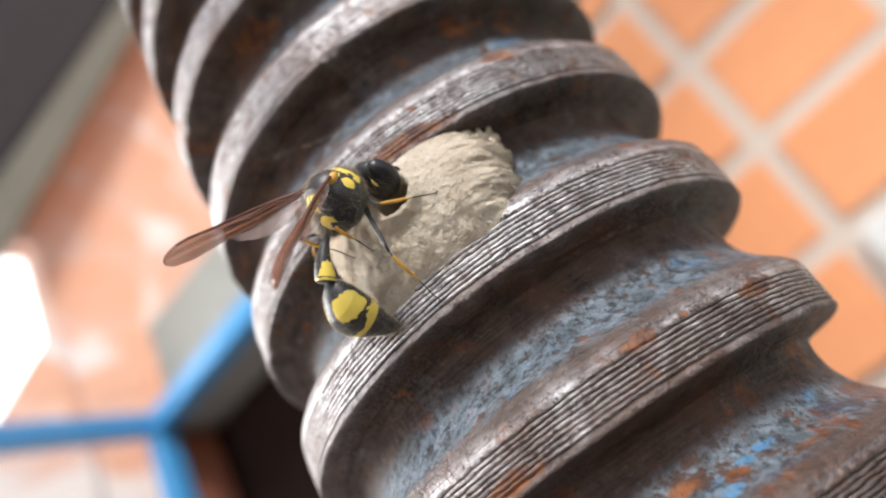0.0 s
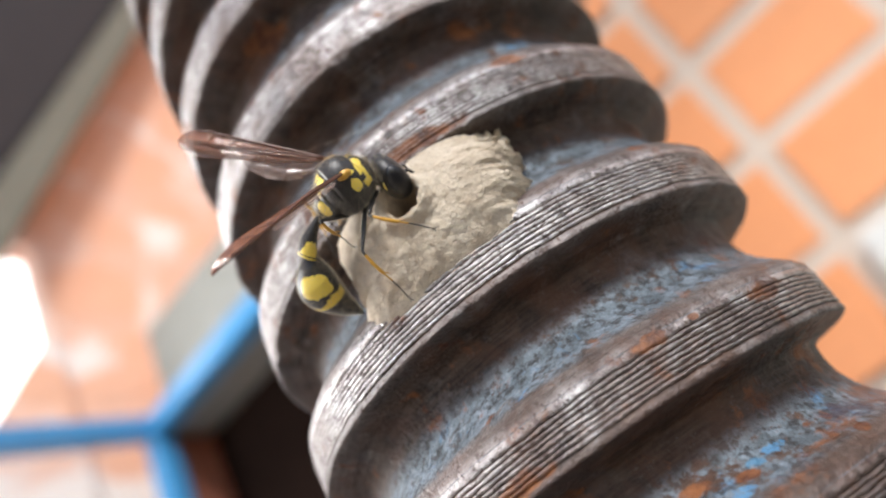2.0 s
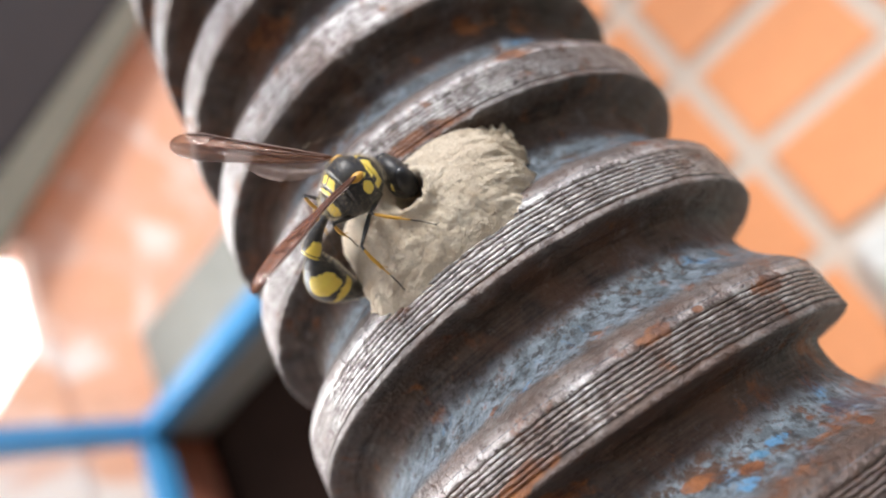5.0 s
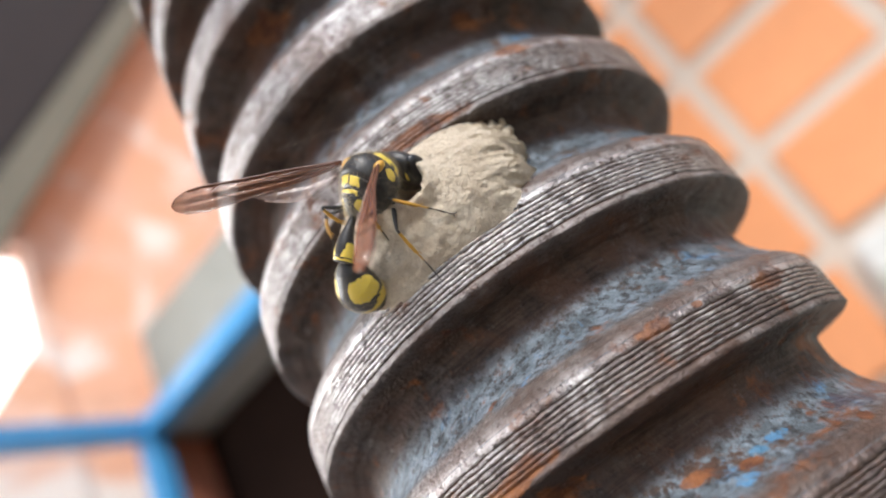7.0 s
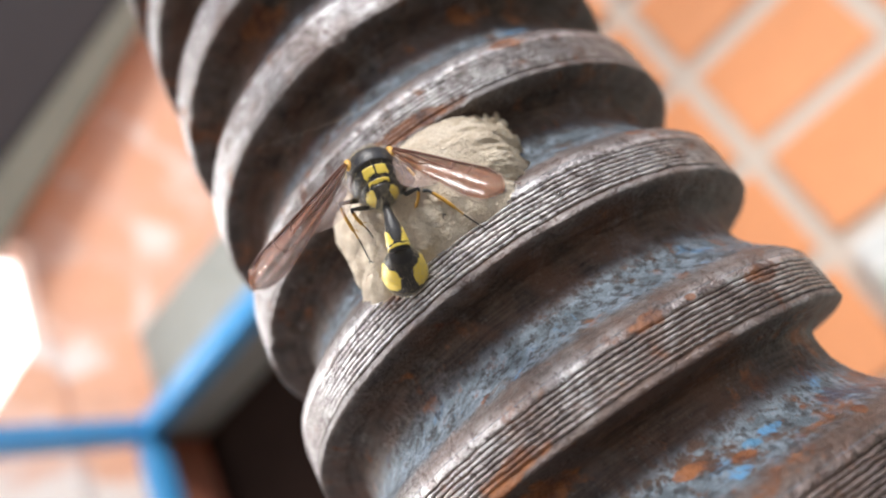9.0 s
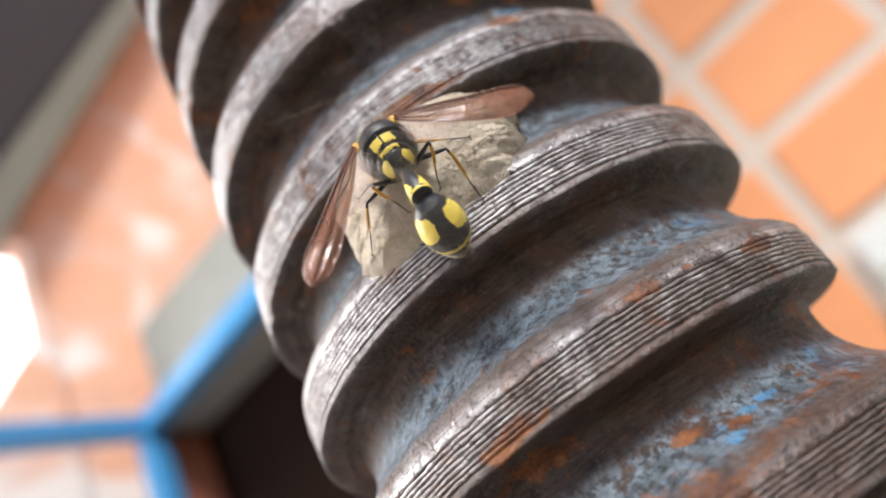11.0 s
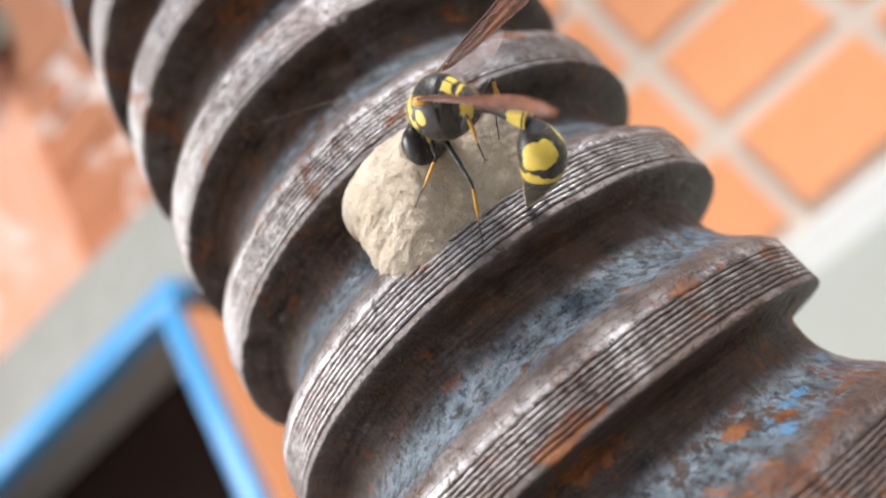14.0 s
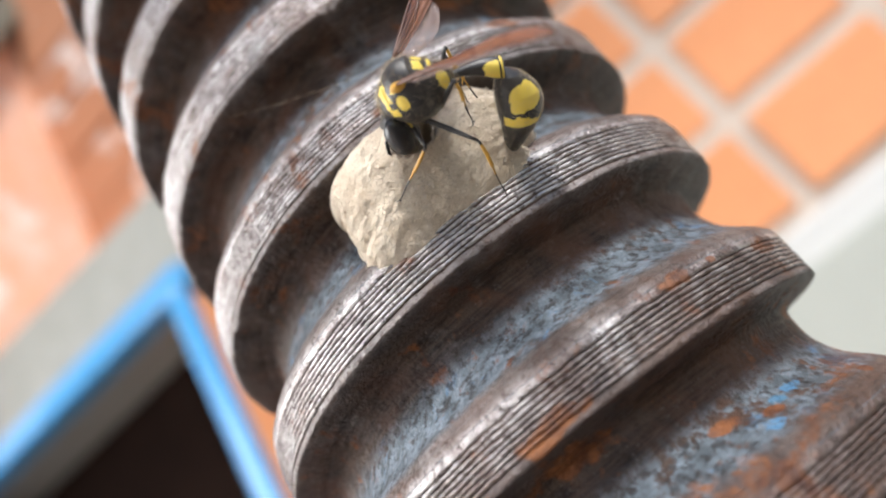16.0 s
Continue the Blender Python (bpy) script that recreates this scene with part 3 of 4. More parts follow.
def marked_body(rings, around, shape, yellow):
    """A closed body: shape(s, a) gives millimetres for s in 0..1 along it and a in 0..2 pi about it; yellow(p) picks the yellow faces."""
    bm = bmesh.new()
    grid = [[bm.verts.new(Vector(shape(i / rings, 2 * math.pi * j / around)) * MM) for j in range(around)] for i in range(1, rings)]
    head_v, tail_v = bm.verts.new(Vector(shape(0.0, 0.0)) * MM), bm.verts.new(Vector(shape(1.0, 0.0)) * MM)
    for i in range(len(grid) - 1):
        for j in range(around):
            k = (j + 1) % around
            bm.faces.new((grid[i][j], grid[i + 1][j], grid[i + 1][k], grid[i][k]))
    for j in range(around):
        k = (j + 1) % around
        bm.faces.new((head_v, grid[0][j], grid[0][k]))
        bm.faces.new((tail_v, grid[-1][k], grid[-1][j]))
    bmesh.ops.recalc_face_normals(bm, faces=bm.faces)
    for f in bm.faces:
        f.material_index = 1 if yellow(f.calc_center_median() * 1000) else 0
    return bm


def thorax_shape(s, a):
    x = math.cos(math.pi * s)
    rad = math.sin(math.pi * s) ** 0.85
    y, z = rad * math.sin(a), rad * math.cos(a)
    back, front = max(0.0, (-x - 0.15) / 0.85), max(0.0, (x - 0.35) / 0.65)
    y *= (1 - 0.42 * back) * (1 - 0.12 * front) * 1.08
    z = z * (1 - 0.34 * back) * (1 - 0.10 * front) - 0.12 * back - 0.06 * front
    z *= 1 + (0.14 * math.exp(-((x - 0.22) / 0.48) ** 2) if z > 0 else 0.0)      # the domed mesonotum
    z *= 1.0 if z > 0 else 1.08
    # the furrows between mesonotum, scutellum and metanotum
    px = 2.75 * x
    groove = sum(0.10 * math.exp(-((px - g) / 0.10) ** 2) for g in (1.75, -0.64, -1.46, -1.86)) * max(0.0, math.cos(a)) ** 0.7
    return (px, 2.0 * y * (1 - groove), 2.15 * z * (1 - groove))


def thorax_yellow(p):
    x, y, z = p
    w = 0.10 * fbm((x * 2, y * 2, z * 2), 3) + 0.04 * fbm((x * 7, y * 7, z * 7), 2)
    ay = abs(y)
    # pronotum: a collar open in the middle, drawn back along the shoulders
    if z > 0.15 and 1.80 + w < x + 0.16 * ay < 2.36 + w and ay > 0.30:
        return not (z < 0.6 and x < 1.86 and ay > 1.0)
    if ay > 0.8 and -0.45 < z <= 0.15 and 1.72 + w < x + 0.16 * ay < 2.30 + w:
        return True
    if 0.9 < z < 1.75 and 1.45 < ay and 1.0 < x < 1.9:
        return abs(z - 1.35 - w) < 0.16
    # spot under the wing
    if ay > 1.2 and ((x - 0.87) / 0.42) ** 2 + ((z - 0.42) / 0.54) ** 2 < 1 + 3 * w:
        return True
    # scutellum and metanotum
    if z > 0.8 and -1.34 < x + w < -0.78 and 0.10 < ay < 0.92 + w:
        return True
    if z > 0.5 and -1.80 < x + w < -1.56 and ay < 0.78:
        return True
    # the sides of the propodeum
    return ((x + 2.12) / 0.40) ** 2 + ((ay - 0.90) / 0.50) ** 2 + ((z - 0.05) / 0.80) ** 2 < 1 + 3 * w


def petiole_radius(u):
    pts = ((0.0, 0.20), (0.08, 0.28), (0.30, 0.36), (0.48, 0.52), (0.66, 0.70), (0.84, 0.82), (0.95, 0.84), (1.0, 0.70))
    return float(np.interp(u, [p[0] for p in pts], [p[1] for p in pts]))


LP, LG, LW = 4.04, 7.5, 12.9
THORAX_TAIL = Vector((-2.18, 0, -0.45)) * MM


def petiole_shape(s, a):
    r = petiole_radius(s) * (0.0 if s in (0.0, 1.0) else 1.0)
    return (-LP * s, r * 1.02 * math.sin(a), r * 0.92 * math.cos(a) + 0.35 * math.sin(math.pi * s))


def petiole_yellow(p):
    x, y, z = p
    w = 0.16 * fbm((x * 1.6, y * 1.6, z * 1.6), 3)
    if -3.93 < x < -3.74 + 0.5 * w and z > -0.4:
        return True
    wedge = 0.30 + 0.30 * (x + 3.7) / 1.2
    return -3.66 < x < -2.5 + 2 * w and abs(y) > wedge + w and z > -0.35


def gaster_shape(s, a):
    d = LG * s
    pts = ((0.0, 0.0), (0.12, 0.45), (0.45, 0.95), (1.0, 1.36), (1.8, 1.76), (2.7, 1.90), (3.6, 1.82), (4.3, 1.64), (4.5, 1.52), (5.3, 1.30), (5.45, 1.21), (6.3, 0.92), (6.45, 0.90), (7.3, 0.48), (8.0, 0.16), (8.22, 0.0))
    r = 0.93 * float(np.interp(8.22 * s, [p[0] for p in pts], [p[1] for p in pts]))
    flat = 0.90 if math.cos(a) < 0 else 1.0
    return (-d, r * math.sin(a), r * flat * math.cos(a) + 1.0 * math.sin(math.pi * s ** 0.8))


def gaster_yellow(p):
    d, y, z = -p[0] * 8.22 / LG, p[1], p[2] - 1.0 * math.sin(math.pi * (max(0.0, -p[0]) / LG) ** 0.8)
    w = 0.40 * fbm((d * 1.0 + 3, abs(y) * 1.0, z * 1.0), 2) + 0.15 * fbm((d * 4, y * 4, z * 4), 3)
    side = math.degrees(math.atan2(abs(y), z))
    if abs((d - 1.90 - 0.006 * (side - 70)) / 1.0) ** 2.6 + abs((side - 72) / 48) ** 2.6 < 1 + 1.2 * w:
        return True
    return 3.80 + w - 0.009 * max(0, min(side, 90) - 40) < d < 4.36 and side < 140


def tube(bm, pts, radii, sides=10, index=None):
    """A tapered round limb through points in millimetres; index gives each stretch's material."""
    rings = []
    for k, p in enumerate(pts):
        p = Vector(p)
        ahead = (Vector(pts[min(k + 1, len(pts) - 1)]) - Vector(pts[max(k - 1, 0)])).normalized()
        q = ahead.to_track_quat("Z", "Y")
        rings.append([bm.verts.new((p + q @ Vector((radii[k] * math.cos(2 * math.pi * j / sides), radii[k] * math.sin(2 * math.pi * j / sides), 0))) * MM) for j in range(sides)])
    for k in range(len(rings) - 1):
        for j in range(sides):
            i = (j + 1) % sides
            f = bm.faces.new((rings[k][j], rings[k][i], rings[k + 1][i], rings[k + 1][j]))
            f.material_index = index[k] if index else 0
    bm.faces.new(rings[0][::-1])
    bm.faces.new(rings[-1])
    return bm


def ellipsoid(bm, centre, radii, seg=32, ring=20):
    m = Matrix.Translation(Vector(centre) * MM) @ Matrix.Diagonal((*(Vector(radii) * MM), 1))
    bmesh.ops.create_uvsphere(bm, u_segments=seg, v_segments=ring, radius=1.0, matrix=m)
    return bm


def wing_edge(u):
    """Half chords of the folded wing, ahead and behind its axis, in millimetres."""
    lead = float(np.interp(u, (0, 0.06, 0.3, 0.6, 0.8, 0.92, 0.98, 1), (0.16, 0.25, 0.45, 0.80, 1.05, 0.95, 0.55, 0.05)))
    trail = float(np.interp(u, (0, 0.06, 0.3, 0.6, 0.8, 0.92, 0.98, 1), (0.14, 0.35, 0.75, 1.10, 1.20, 1.00, 0.55, 0.05)))
    return lead, trail


def wing_z(u, c):
    lead, trail = wing_edge(u)
    return 0.55 * (lead + trail) * 0.5 * (1 - abs(c)) - 0.30 * u * u + 0.09 * math.sin(c * 12 + u * 2) * min(1.0, 4 * u) + 0.05 * math.sin(u * 11 + 2 * c)


def build_wing(side, parent):
    """A folded fore wing along +x from its root, with veins and the paler hind wing at its base."""
    nu, nv, thick = 60, 24, 0.02
    bm = bmesh.new()
    layers = []
    for lift in (thick, -thick):
        layers.append([[bm.verts.new(Vector((LW * i / nu, side * (-wing_edge(i / nu)[0] + (sum(wing_edge(i / nu))) * j / nv), wing_z(i / nu, -1 + 2 * j / nv) + lift)) * MM) for j in range(nv + 1)] for i in range(nu + 1)])
    for k, g in enumerate(layers):
        for i in range(nu):
            for j in range(nv):
                bm.faces.new((g[i][j], g[i + 1][j], g[i + 1][j + 1], g[i][j + 1]))
    for j in (0, nv):
        for i in range(nu):
            bm.faces.new((layers[0][i][j], layers[0][i + 1][j], layers[1][i + 1][j], layers[1][i][j]))
    bmesh.ops.recalc_face_normals(bm, faces=bm.faces)
    wing = part("wing", bm, WING, parent, "smoky brown translucent folded wing", True)

    def vein(path, r):
        pts = []
        for u, c in path:
            lead, trail = wing_edge(u)
            pts.append((LW * u, side * (-lead + (lead + trail) * (c + 1) / 2), wing_z(u, c) + 0.04))
        return tube(bmesh.new(), pts, [r * (1 - 0.5 * k / len(pts)) for k in range(len(pts))], 6)
    part("vein", vein([(u / 20, -0.97) for u in range(0, 19)], 0.13), VEIN, wing, "dark leading vein", True)
    part("vein", vein([(0.02 + u / 22, -0.45 + 0.3 * (u / 14)) for u in range(0, 15)], 0.07), VEIN, wing, "", True)
    part("vein", vein([(0.02 + u / 24, 0.25 + 0.25 * math.sin(u * 0.4)) for u in range(0, 14)], 0.055), VEIN, wing, "", True)
    part("vein", vein([(0.55, -0.9), (0.60, -0.5), (0.62, -0.2), (0.66, 0.1)], 0.05), VEIN, wing, "", True)
    part("vein", vein([(0.70, -0.95), (0.74, -0.55), (0.76, -0.1), (0.74, 0.3), (0.66, 0.5)], 0.05), VEIN, wing, "", True)
    hind = bmesh.new()
    rows = []
    for i in range(25):
        u = i / 24
        wid = 1.5 * math.sin(math.pi * min(1, u * 0.93 + 0.05)) ** 0.7 + 0.05
        rows.append([hind.verts.new(Vector((0.4 + 6.4 * u, side * (0.25 + 0.55 * u + wid * j / 6), -0.1 - 0.25 * j / 6 + 0.12 * math.sin(j * 1.7 + u * 4))) * MM) for j in range(7)])
    for i in range(24):
        for j in range(6):
            hind.faces.new((rows[i][j], rows[i + 1][j], rows[i + 1][j + 1], rows[i][j + 1]))
    bmesh.ops.solidify(hind, geom=list(hind.faces), thickness=0.03 * MM)
    part("hind_wing", hind, WING_PALE, wing, "pale clear hind wing", True)
    return wing


LENGTHS = {"front": (2.9, 4.9), "mid": (4.0, 5.2), "hind": (3.2, 4.2)}      # millimetres; the shin is tibia and tarsus together


def build_leg(name, parent):
    """Femur along +x from the hip; the shin hangs on its far end."""
    f, g = LENGTHS[name.split("_")[0]]
    leg = part("leg", tube(bmesh.new(), [(-0.5, 0, 0), (0, 0, 0.05), (0.16 * f, 0, 0.08), (0.48 * f, 0, 0.05), (0.82 * f, 0, 0.02), (f, 0, 0)], [0.22, 0.25, 0.17, 0.20, 0.14, 0.10], 12), BLACK, parent, "black femur", True)
    bm = bmesh.new()
    e = 0.44 * g
    pts = [(0, 0, 0), (0.14 * e, 0, 0.08), (0.55 * e, 0, 0.14), (e, 0, 0.08), (e + 0.12, 0, 0.06), (e + 0.30 * (g - e), 0, -0.02), (e + 0.62 * (g - e), 0, -0.05), (e + 0.82 * (g - e), 0, 0.0), (g, 0, 0.0)]
    tube(bm, pts, [0.09, 0.11, 0.145, 0.135, 0.065, 0.055, 0.05, 0.045, 0.03], 10, [0, 1, 1, 1, 1, 0, 0, 0])
    tube(bm, [(e, 0, 0.0), (e + 0.25, 0.1, -0.2), (e + 0.5, 0.12, -0.28)], [0.05, 0.04, 0.01], 6, [1, 1])
    for w in (0.22, -0.22):
        tube(bm, [(g, 0, 0), (g + 0.17, w * 0.7, 0.02), (g + 0.28, w, -0.1)], [0.04, 0.03, 0.01], 6)
    shin = part("shin", bm, (BLACK, AMBER), leg, "amber tibia with a dark slender foot", True)
    shin.location = Vector((f, 0, 0)) * MM
    return leg, shin


def hairs(shape, count, length, seed, span=(0.05, 0.95)):
    """Fine short hairs that stand on a body."""
    rnd = random.Random(seed)
    verts, faces = [], []
    for _ in range(count):
        s, a = rnd.uniform(*span), rnd.uniform(0, 2 * math.pi)
        p = Vector(shape(s, a))
        n = (Vector(shape(s + 0.01, a)) - p).cross(Vector(shape(s, a + 0.05)) - p)
        mid = Vector(shape(s, a)) * 0.5 + Vector(shape(s, a + math.pi)) * 0.5
        n = n.normalized() if n.length > 1e-9 else Vector((0, 0, 1))
        if n.dot(p - mid) < 0:
            n = -n
        n = (n + Vector((rnd.uniform(-0.5, 0.2), rnd.uniform(-0.35, 0.35), rnd.uniform(-0.35, 0.35)))).normalized()
        q, ln, w = n.to_track_quat("Z", "Y"), length * rnd.uniform(0.5, 1.2), 0.007
        k = len(verts)
        verts += [(p - n * 0.03 + q @ Vector((w * math.cos(b), w * math.sin(b), 0))) * MM for b in (0, 2.1, 4.2)] + [(p + n * ln) * MM]
        faces += [(k, k + 1, k + 3), (k + 1, k + 2, k + 3), (k + 2, k, k + 3)]
    return verts, faces


def hair_part(shape, count, length, seed, parent, span=(0.05, 0.95)):
    verts, faces = hairs(shape, count, length, seed, span)
    me = bpy.data.meshes.new("hair")
    me.from_pydata([tuple(v) for v in verts], [], faces)
    me.materials.append(HAIR)
    ob = new("hair", me)
    ob.parent = parent
    return tagged(ob, "fine pale hairs", kind="stuff")


HEAD_AT = Vector((3.40, 0, -2.15)) * MM
HIPS = {"front_right": (1.55, -0.75, -1.95), "mid_right": (0.35, -0.95, -2.15), "hind_right": (-1.05, -0.85, -1.55),
        "front_left": (1.55, 0.75, -1.95), "mid_left": (0.35, 0.95, -2.15), "hind_left": (-1.05, 0.85, -1.55)}


def build_wasp():
    wasp = tagged(new("potter_wasp"), "black and yellow potter wasp with smoky wings, at its mud nest", "wasp")
    parts = {"wasp": wasp}
    body = part("thorax", marked_body(150, 150, thorax_shape, thorax_yellow), (BLACK, YELLOW), wasp, "black thorax with yellow spots", True)
    hair_part(thorax_shape, 4200, 0.38, 11, body)
    head = part("head", ellipsoid(bmesh.new(), (0, 0, 0), (1.2, 2.15, 1.95), 48, 32), BLACK, wasp, "black head", True)
    head.location = HEAD_AT
    hair_part(lambda u, a: (1.2 * math.cos(math.pi * u), 2.15 * math.sin(math.pi * u) * math.sin(a), 1.95 * math.sin(math.pi * u) * math.cos(a)), 1100, 0.26, 14, head, (0.3, 0.95))
    for s in (1, -1):
        part("eye", ellipsoid(bmesh.new(), (0.14, s * 1.42, 0.12), (0.92, 0.82, 1.52)), EYE_DARK, head, "large dark glossy eye", True)
        part("antenna", tube(bmesh.new(), [(0.9, s * 0.4, 0.1), (1.4, s * 0.6, -0.2), (1.65, s * 0.7, -1.0), (1.55, s * 0.7, -1.9), (1.1, s * 0.6, -2.7)], [0.13, 0.12, 0.13, 0.15, 0.09], 8), BLACK, head, "", True)
        part("mandible", tube(bmesh.new(), [(0.7, s * 0.55, -1.2), (1.0, s * 0.45, -1.9), (1.05, s * 0.12, -2.5)], [0.30, 0.22, 0.05], 8), BLACK, head, "", True)
        part("cheek_mark", ellipsoid(bmesh.new(), (-0.80, s * 1.25, 0.35), (0.24, 0.12, 0.48), 12, 8), YELLOW, head, "thin yellow mark behind the eye", True)
    part("neck", tube(bmesh.new(), [(1.9, 0, -0.7), (2.6, 0, -1.2), (3.1, 0, -1.7)], [0.9, 0.75, 0.7], 20), BLACK, wasp, "", True)
    for s in (1, -1):
        part("tegula", ellipsoid(bmesh.new(), (0.62, s * 1.64, 1.50), (0.60, 0.34, 0.36), 20, 14), AMBER, wasp, "yellow wing cover", True)
    petiole = part("petiole", marked_body(60, 56, petiole_shape, petiole_yellow), (BLACK, YELLOW), wasp, "slender black waist with yellow spots", True)
    petiole.location = THORAX_TAIL
    gaster = part("gaster", marked_body(170, 150, gaster_shape, gaster_yellow), (BLACK, YELLOW), petiole, "pear-shaped black abdomen with yellow bands", True)
    gaster.location = Vector((-LP + 0.15, 0, 0)) * MM
    parts.update(head=head, petiole=petiole, gaster=gaster)
    hair_part(petiole_shape, 400, 0.22, 12, petiole)
    hair_part(gaster_shape, 6000, 0.17, 13, gaster)
    parts["left_wing"], parts["right_wing"] = build_wing(1, wasp), build_wing(-1, wasp)
    for name in HIPS:
        parts[name] = build_leg(name, wasp)
    return parts


WASP_PARTS = build_wasp()
STRAND = ((-0.0216, -0.0131, 1.3554), (-0.0079, -0.0233, 1.3462))
build_thread_strand()


# ---- what moves ----
def bend(yaw, pitch):
    """The turn of the waist or abdomen: degrees to its side and downwards."""
    return pose(0, 0, 0, 0, 0, yaw) @ pose(0, 0, 0, 0, -pitch, 0)


def wing_pose(az, el, side):
    a, e = radians(az), radians(el)
    d = Vector((-math.cos(a) * math.cos(e), side * math.sin(a) * math.cos(e), math.sin(e)))
    up = Vector((0, 0, 1))
    z = (up - d * up.dot(d)).normalized()
    y = z.cross(d)
    roll = radians(22) * side
    z, y = z * math.cos(roll) + y * math.sin(roll), y * math.cos(roll) - z * math.sin(roll)
    m = Matrix((d, y, z)).transposed().to_4x4()
    return Matrix.Translation(Vector((0.40, side * 1.80, 1.78)) * MM) @ m


def aim(origin, x_dir, z_hint):
    x = x_dir.normalized()
    y = z_hint.cross(x).normalized()
    return Matrix.Translation(origin) @ Matrix((x, y, x.cross(y))).transposed().to_4x4()


def leg_poses(hip, foot, side, lengths):
    """Hip and foot in the wasp's space: the poses of femur and shin, the knee bent up and outwards."""
    a, b = lengths[0] * MM, lengths[1] * MM
    v = foot - hip
    d = min(max(v.length, 0.0022), (a + b) * 0.995)
    v = v.normalized()
    cos_a = (a * a + d * d - b * b) / (2 * a * d)
    out = Vector((-0.6, side * 0.5, 0.35))
    out = (out - v * out.dot(v)).normalized()
    knee = hip + v * (a * cos_a) + out * (a * math.sqrt(max(0.0, 1 - cos_a * cos_a)))
    femur = aim(hip, knee - hip, out)
    shin_world = aim(knee, hip + v * d - knee, out)
    return femur, femur.inverted() @ shin_world


def along(rows, t):
    """A place between timed places, in millimetres from the crest's height on the axis."""
    ts = [r[0] for r in rows]
    return Vector([float(np.interp(t, ts, [r[k] for r in rows])) for k in (1, 2, 3)])


def motions():
    """Seconds; place (mm); turn; waist down and aside; abdomen down and aside; left wing out and up; right wing out and up (degrees)."""
    rows = [
        (0, -14.43, -26.24, 7.24, 44.2, -44.0, -5.2, 23.6, 0.2, 66.6, 2.1, 49.5, 24, 28.8, 9.9),
        (0.5, -14.12, -26.59, 7.45, 45.5, -34.1, -2.7, 34.7, 3.3, 63.3, 2.6, 53.8, 23.8, 25.4, 11.7),
        (1, -14.27, -26.52, 7.65, 48.3, -29.2, -5.8, 33.5, 2.5, 65.8, 2.7, 52.1, 23.3, 26.6, 11.3),
        (1.5, -14.17, -25.64, 8.65, 63.9, -13.5, -20.5, 30.6, 1.9, 58.4, 3.3, 50, 28.5, 35.2, 22.4),
        (2.5, -14.15, -25.85, 9.13, 64.3, -11.6, -11.3, 32.6, 2, 61, 3.3, 47.8, 25.6, 29.1, 15.2),
        (3.5, -14.11, -25.67, 8.59, 73.4, -0.6, -11.4, 31.2, 2.6, 64.2, 3.2, 48.5, 26.6, 29.8, 16.1),
        (4.2, -14.39, -25.54, 8.56, 70.5, -6.6, -11.4, 32, -0.2, 67.5, 3, 46.2, 26.3, 34, 16.3),
        (6.3, -13.72, -25.84, 7.60, 75.3, -26.9, -11.3, 28.1, 2.3, 78.5, -0.3, 45.1, 18.6, 34.4, 18.6),
        (7, -13.13, -25.64, 7.37, 65.7, -36.1, -3.7, 25.1, 2.2, 76.4, -1, 42.1, 19.8, 37.1, 13),
        (7.8, -13.02, -25.31, 6.83, 68.7, -42.6, -5.6, 19.1, 0.9, 80.6, -2.2, 38.1, 13.3, 41.2, 10.9),
        (8.2, -12.73, -25.50, 6.42, 69.1, -46.6, -6.0, 17.6, 0.3, 83.4, -2.2, 42.2, 9.1, 43.6, 13.8),
        (8.6, -12.45, -25.39, 7.21, 34.8, -76.8, 57.7, 24.9, -3.8, 86.1, -1.5, 42.4, 4.8, 18.5, 20),
        (10.8, -12.04, -26.48, 5.03, 5.7, -62.6, 51.0, 8.6, 2.7, 95.6, -0.2, 26.1, 3.6, 39.8, -2.3),
        (11, -11.62, -26.77, 5.49, -17.9, -65.8, 90.2, 4.8, -2.8, 95, -1.5, 34.6, 0.3, 30.4, 7.4),
        (11.5, -11.15, -27.08, 5.61, -22.0, -60.8, 95.7, 5.8, -5, 95.6, -1.4, 33.2, 3.1, 32.8, 11.4),
        (12, -11.37, -27.82, 5.35, -28.2, -60.1, 100.7, 8.5, -3, 94.1, 0.2, 27.6, 2, 34.2, 13.9),
        (12.5, -11.43, -28.50, 5.05, -38.8, -55.4, 122.0, 9.9, -3.4, 96.5, 1.8, 37.2, 1.7, 52.7, 9.5),
        (13, -11.15, -28.44, 5.64, -37.7, -47.3, 120.3, 17.4, -5.1, 93.3, 1, 30.2, -0.7, 72.6, 11.4),
        (13.4, -11.02, -29.02, 6.08, -42.0, -42.9, 128.3, 22.5, -2.8, 86.1, -2.1, 28.3, -1.2, 79.6, 10.6),
        (14, -10.39, -29.34, 5.62, -50.1, -40.3, 133.2, 18.5, -3.7, 89.9, -0.5, 26.8, 3.6, 76.8, 3.5),
        (14.5, -10.79, -29.31, 6.02, -55.3, -28.5, 141.8, 20.3, -2.5, 88.6, -1.2, 35.4, 3.5, 72.9, 8.2),
        (15, -10.97, -29.07, 6.77, -58.8, -18.0, 144.5, 16.4, -0.5, 92.2, -0.3, 39, 9.3, 69, 10.4),
        (16, -10.79, -29.26, 6.92, -63.2, -13.1, 143.8, 21, -0.4, 91.6, -0.1, 37.4, 9.6, 64.9, 3.8),
    ]
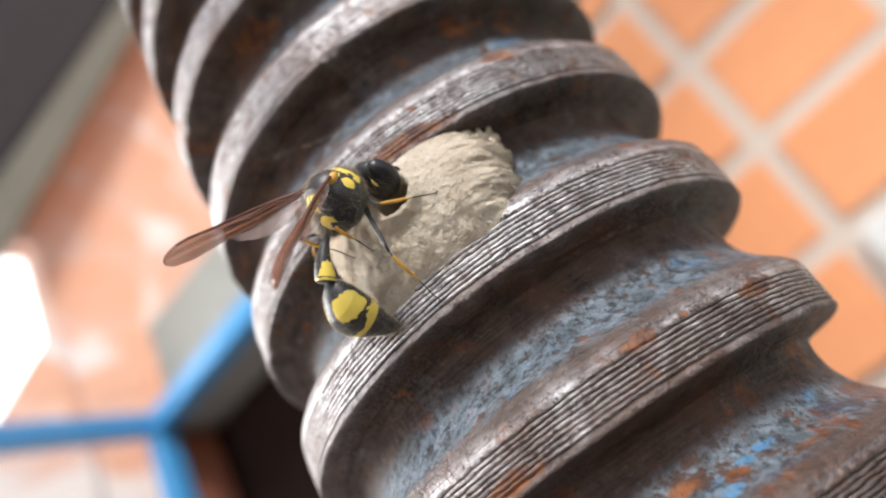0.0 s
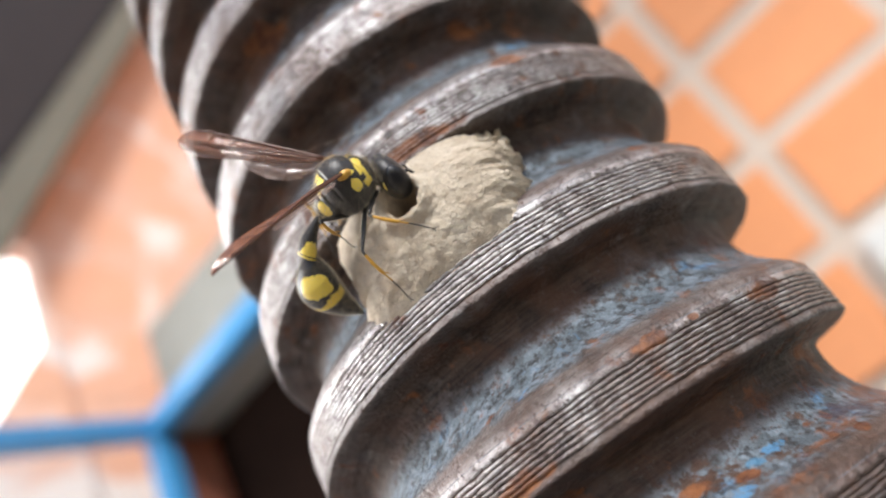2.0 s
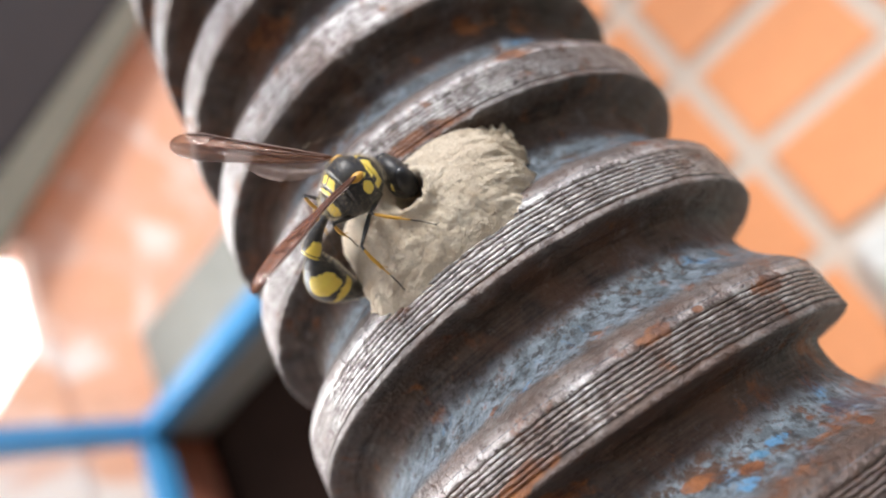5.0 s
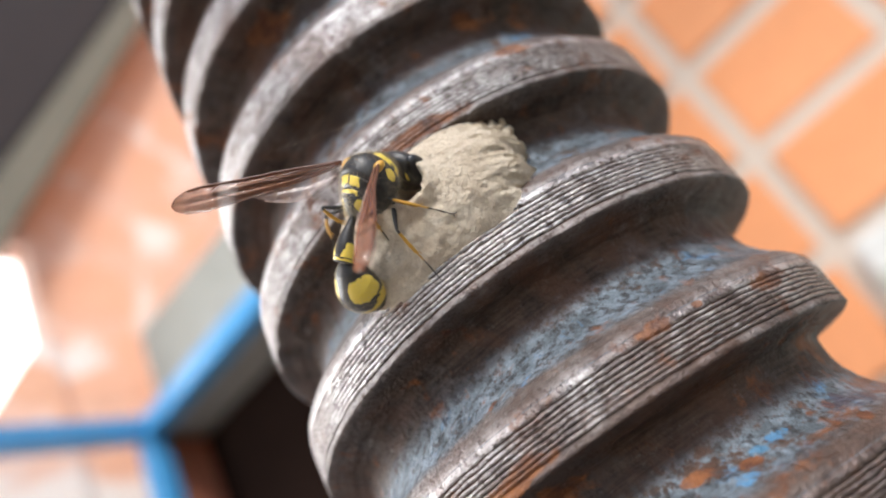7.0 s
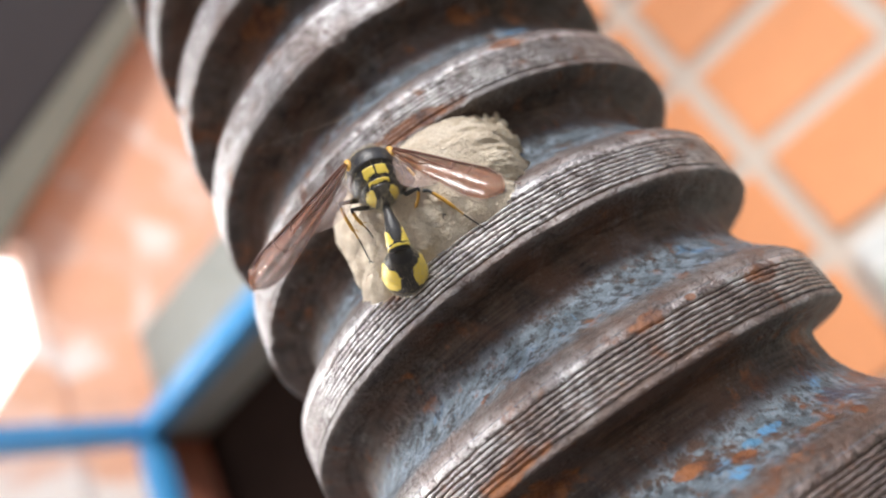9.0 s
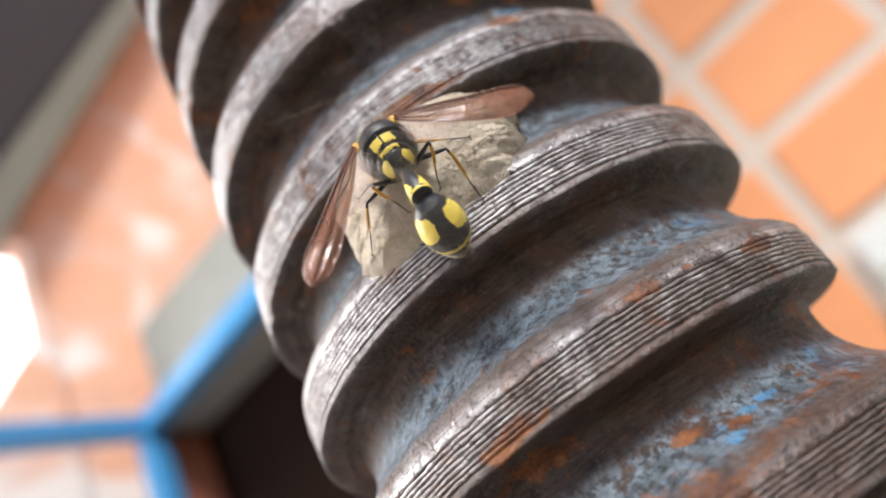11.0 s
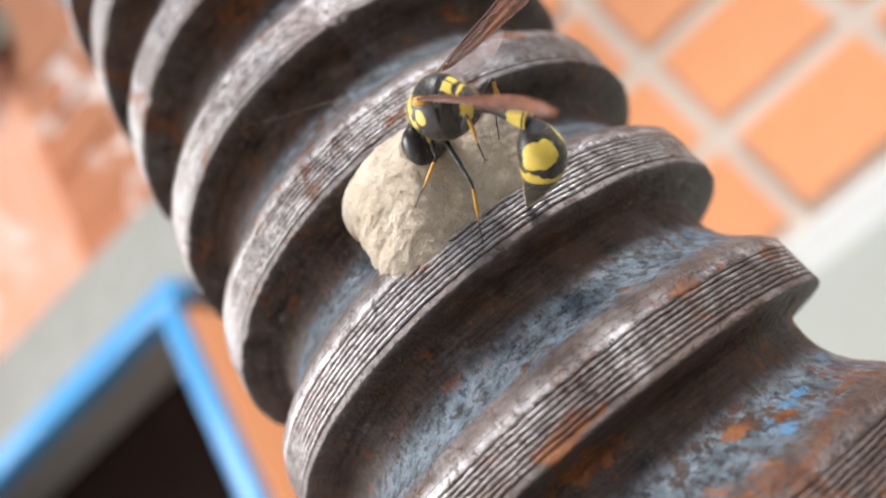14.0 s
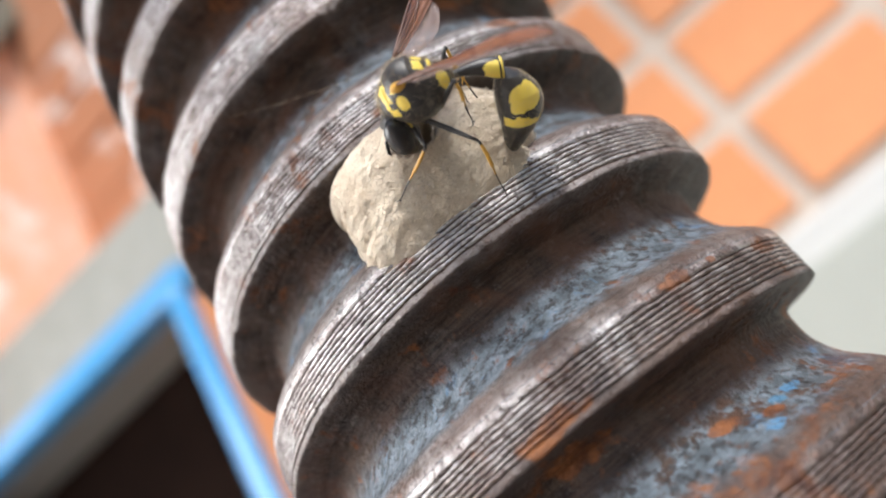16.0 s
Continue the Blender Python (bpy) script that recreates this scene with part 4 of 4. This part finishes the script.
    feet = {
        "front_right": ((0, -7.8, -26.3, 4.8), (0.5, -8.6, -26.4, 5.0), (1, -9.2, -25.6, 3.6), (2.5, -9.7, -25.1, 3.0), (4.2, -9.8, -25.1, 3.0), (6.5, -9.7, -25.1, 3.0), (7, -8.6, -25.3, 2.7), (7.5, -6.8, -25.5, 2.2), (8, -7.4, -25.3, 2.3), (8.5, -9.5, -24.9, 2.4), (10.8, -6.0, -26.7, 4.4), (11, -5.7, -26.8, 4.5), (11.5, -6.2, -26.6, 6.0), (12, -6.7, -26.5, 7.6), (12.5, -6.3, -26.4, 8.3), (13, -5.1, -26.1, 8.8), (14, -4.2, -26.0, 9.1), (16, -5.0, -25.9, 9.3)),
        "mid_right": ((0, -10.8, -22.8, -1.7), (0.5, -11.0, -22.5, -0.4), (1, -11.6, -22.4, 0.0), (2.5, -13.6, -21.6, 0.4), (4.2, -13.7, -21.8, 0.7), (6.5, -12.7, -21.7, -0.2), (7, -11.2, -22.6, -0.5), (7.5, -9.6, -23.4, -0.7), (8.2, -9.6, -23.4, -0.7), (8.6, -6.7, -24.4, 0.2), (11, -6.5, -24.4, 0.2), (11.5, -6.3, -25.4, 1.6), (12, -6.2, -26.1, 2.9), (12.5, -5.9, -26.6, 3.9), (13, -4.6, -26.5, 6.4), (14, -4.0, -26.3, 6.0), (16, -4.6, -26.3, 6.6)),
        "mid_left": ((0, -17.5, -17.4, 8.4), (2.5, -16.3, -18.5, 8.6), (4.2, -16.8, -18.4, 8.5), (6.3, -17.3, -17.8, 8.8), (7.8, -16.6, -18.3, 7.4), (8.6, -15.2, -22.3, 3.0), (11, -15.4, -21.4, 1.5), (11.5, -14.2, -21.5, -1.0), (12, -13.2, -21.6, -2.3), (12.5, -13.2, -21.6, -2.7), (13, -10.9, -22.8, -0.5), (14, -10.3, -23.0, -1.6), (14.5, -7.4, -24.2, -0.4), (15, -6.5, -24.4, 0.0), (16, -6.6, -24.4, -0.2)),
        "front_left": ((0, -16.8, -18.1, 10.0), (2.5, -15.7, -19.1, 9.3), (7, -15.6, -19.2, 9.2), (8.6, -14.8, -22.4, 8.7), (10.8, -14.6, -23.1, 6.0), (11, -14.6, -23.2, 5.5), (12, -14.9, -23.0, 5.5), (12.5, -15.5, -22.6, 6.1), (13, -13.9, -23.5, 4.3), (14, -13.3, -23.5, 3.1), (15, -13.4, -23.6, 3.1), (16, -13.5, -23.5, 3.0)),
    }
    p = WASP_PARTS
    body = [(r[0], pose(r[1] * MM, r[2] * MM, 1.33 + r[3] * MM, *r[4:7]) @ Matrix.Translation(Vector((-0.12, 0, 0.45)) * MM)) for r in rows]
    walk(p["wasp"], body)
    # the head is drawn in as it works inside the cell
    tucks = [(t, 0.0) for t in (0, 8.6)] + [(11.5, 0.2), (12.5, 0.6), (13.4, 0.9), (16, 0.9)]
    walk(p["head"], [(t, Matrix.Translation(HEAD_AT + Vector((-1.15, 0, 0.05)) * MM * k)) for t, k in tucks])
    walk(p["petiole"], [(r[0], Matrix.Translation(THORAX_TAIL) @ bend(r[8], r[7])) for r in rows])
    walk(p["gaster"], [(r[0], Matrix.Translation(Vector((-LP + 0.15, 0, 0)) * MM) @ bend(r[10], r[9])) for r in rows])
    walk(p["left_wing"], [(r[0], wing_pose(r[11], r[12], 1)) for r in rows])
    walk(p["right_wing"], [(r[0], wing_pose(r[13], r[14], -1)) for r in rows])
    for name, hip in HIPS.items():
        leg, shin = p[name]
        side = 1 if "left" in name else -1
        femurs, shins = [], []
        for t, m in body:
            if name in feet:
                foot = m.inverted() @ (along(feet[name], t) * MM + Vector((0, 0, 1.33)))
            else:
                foot = Vector((-2.4, side * 1.5, -3.6)) * MM
            a, b = leg_poses(Vector(hip) * MM, foot, side, LENGTHS[name.split("_")[0]])
            femurs.append((t, a))
            shins.append((t, b))
        walk(leg, femurs)
        walk(shin, shins)


motions()
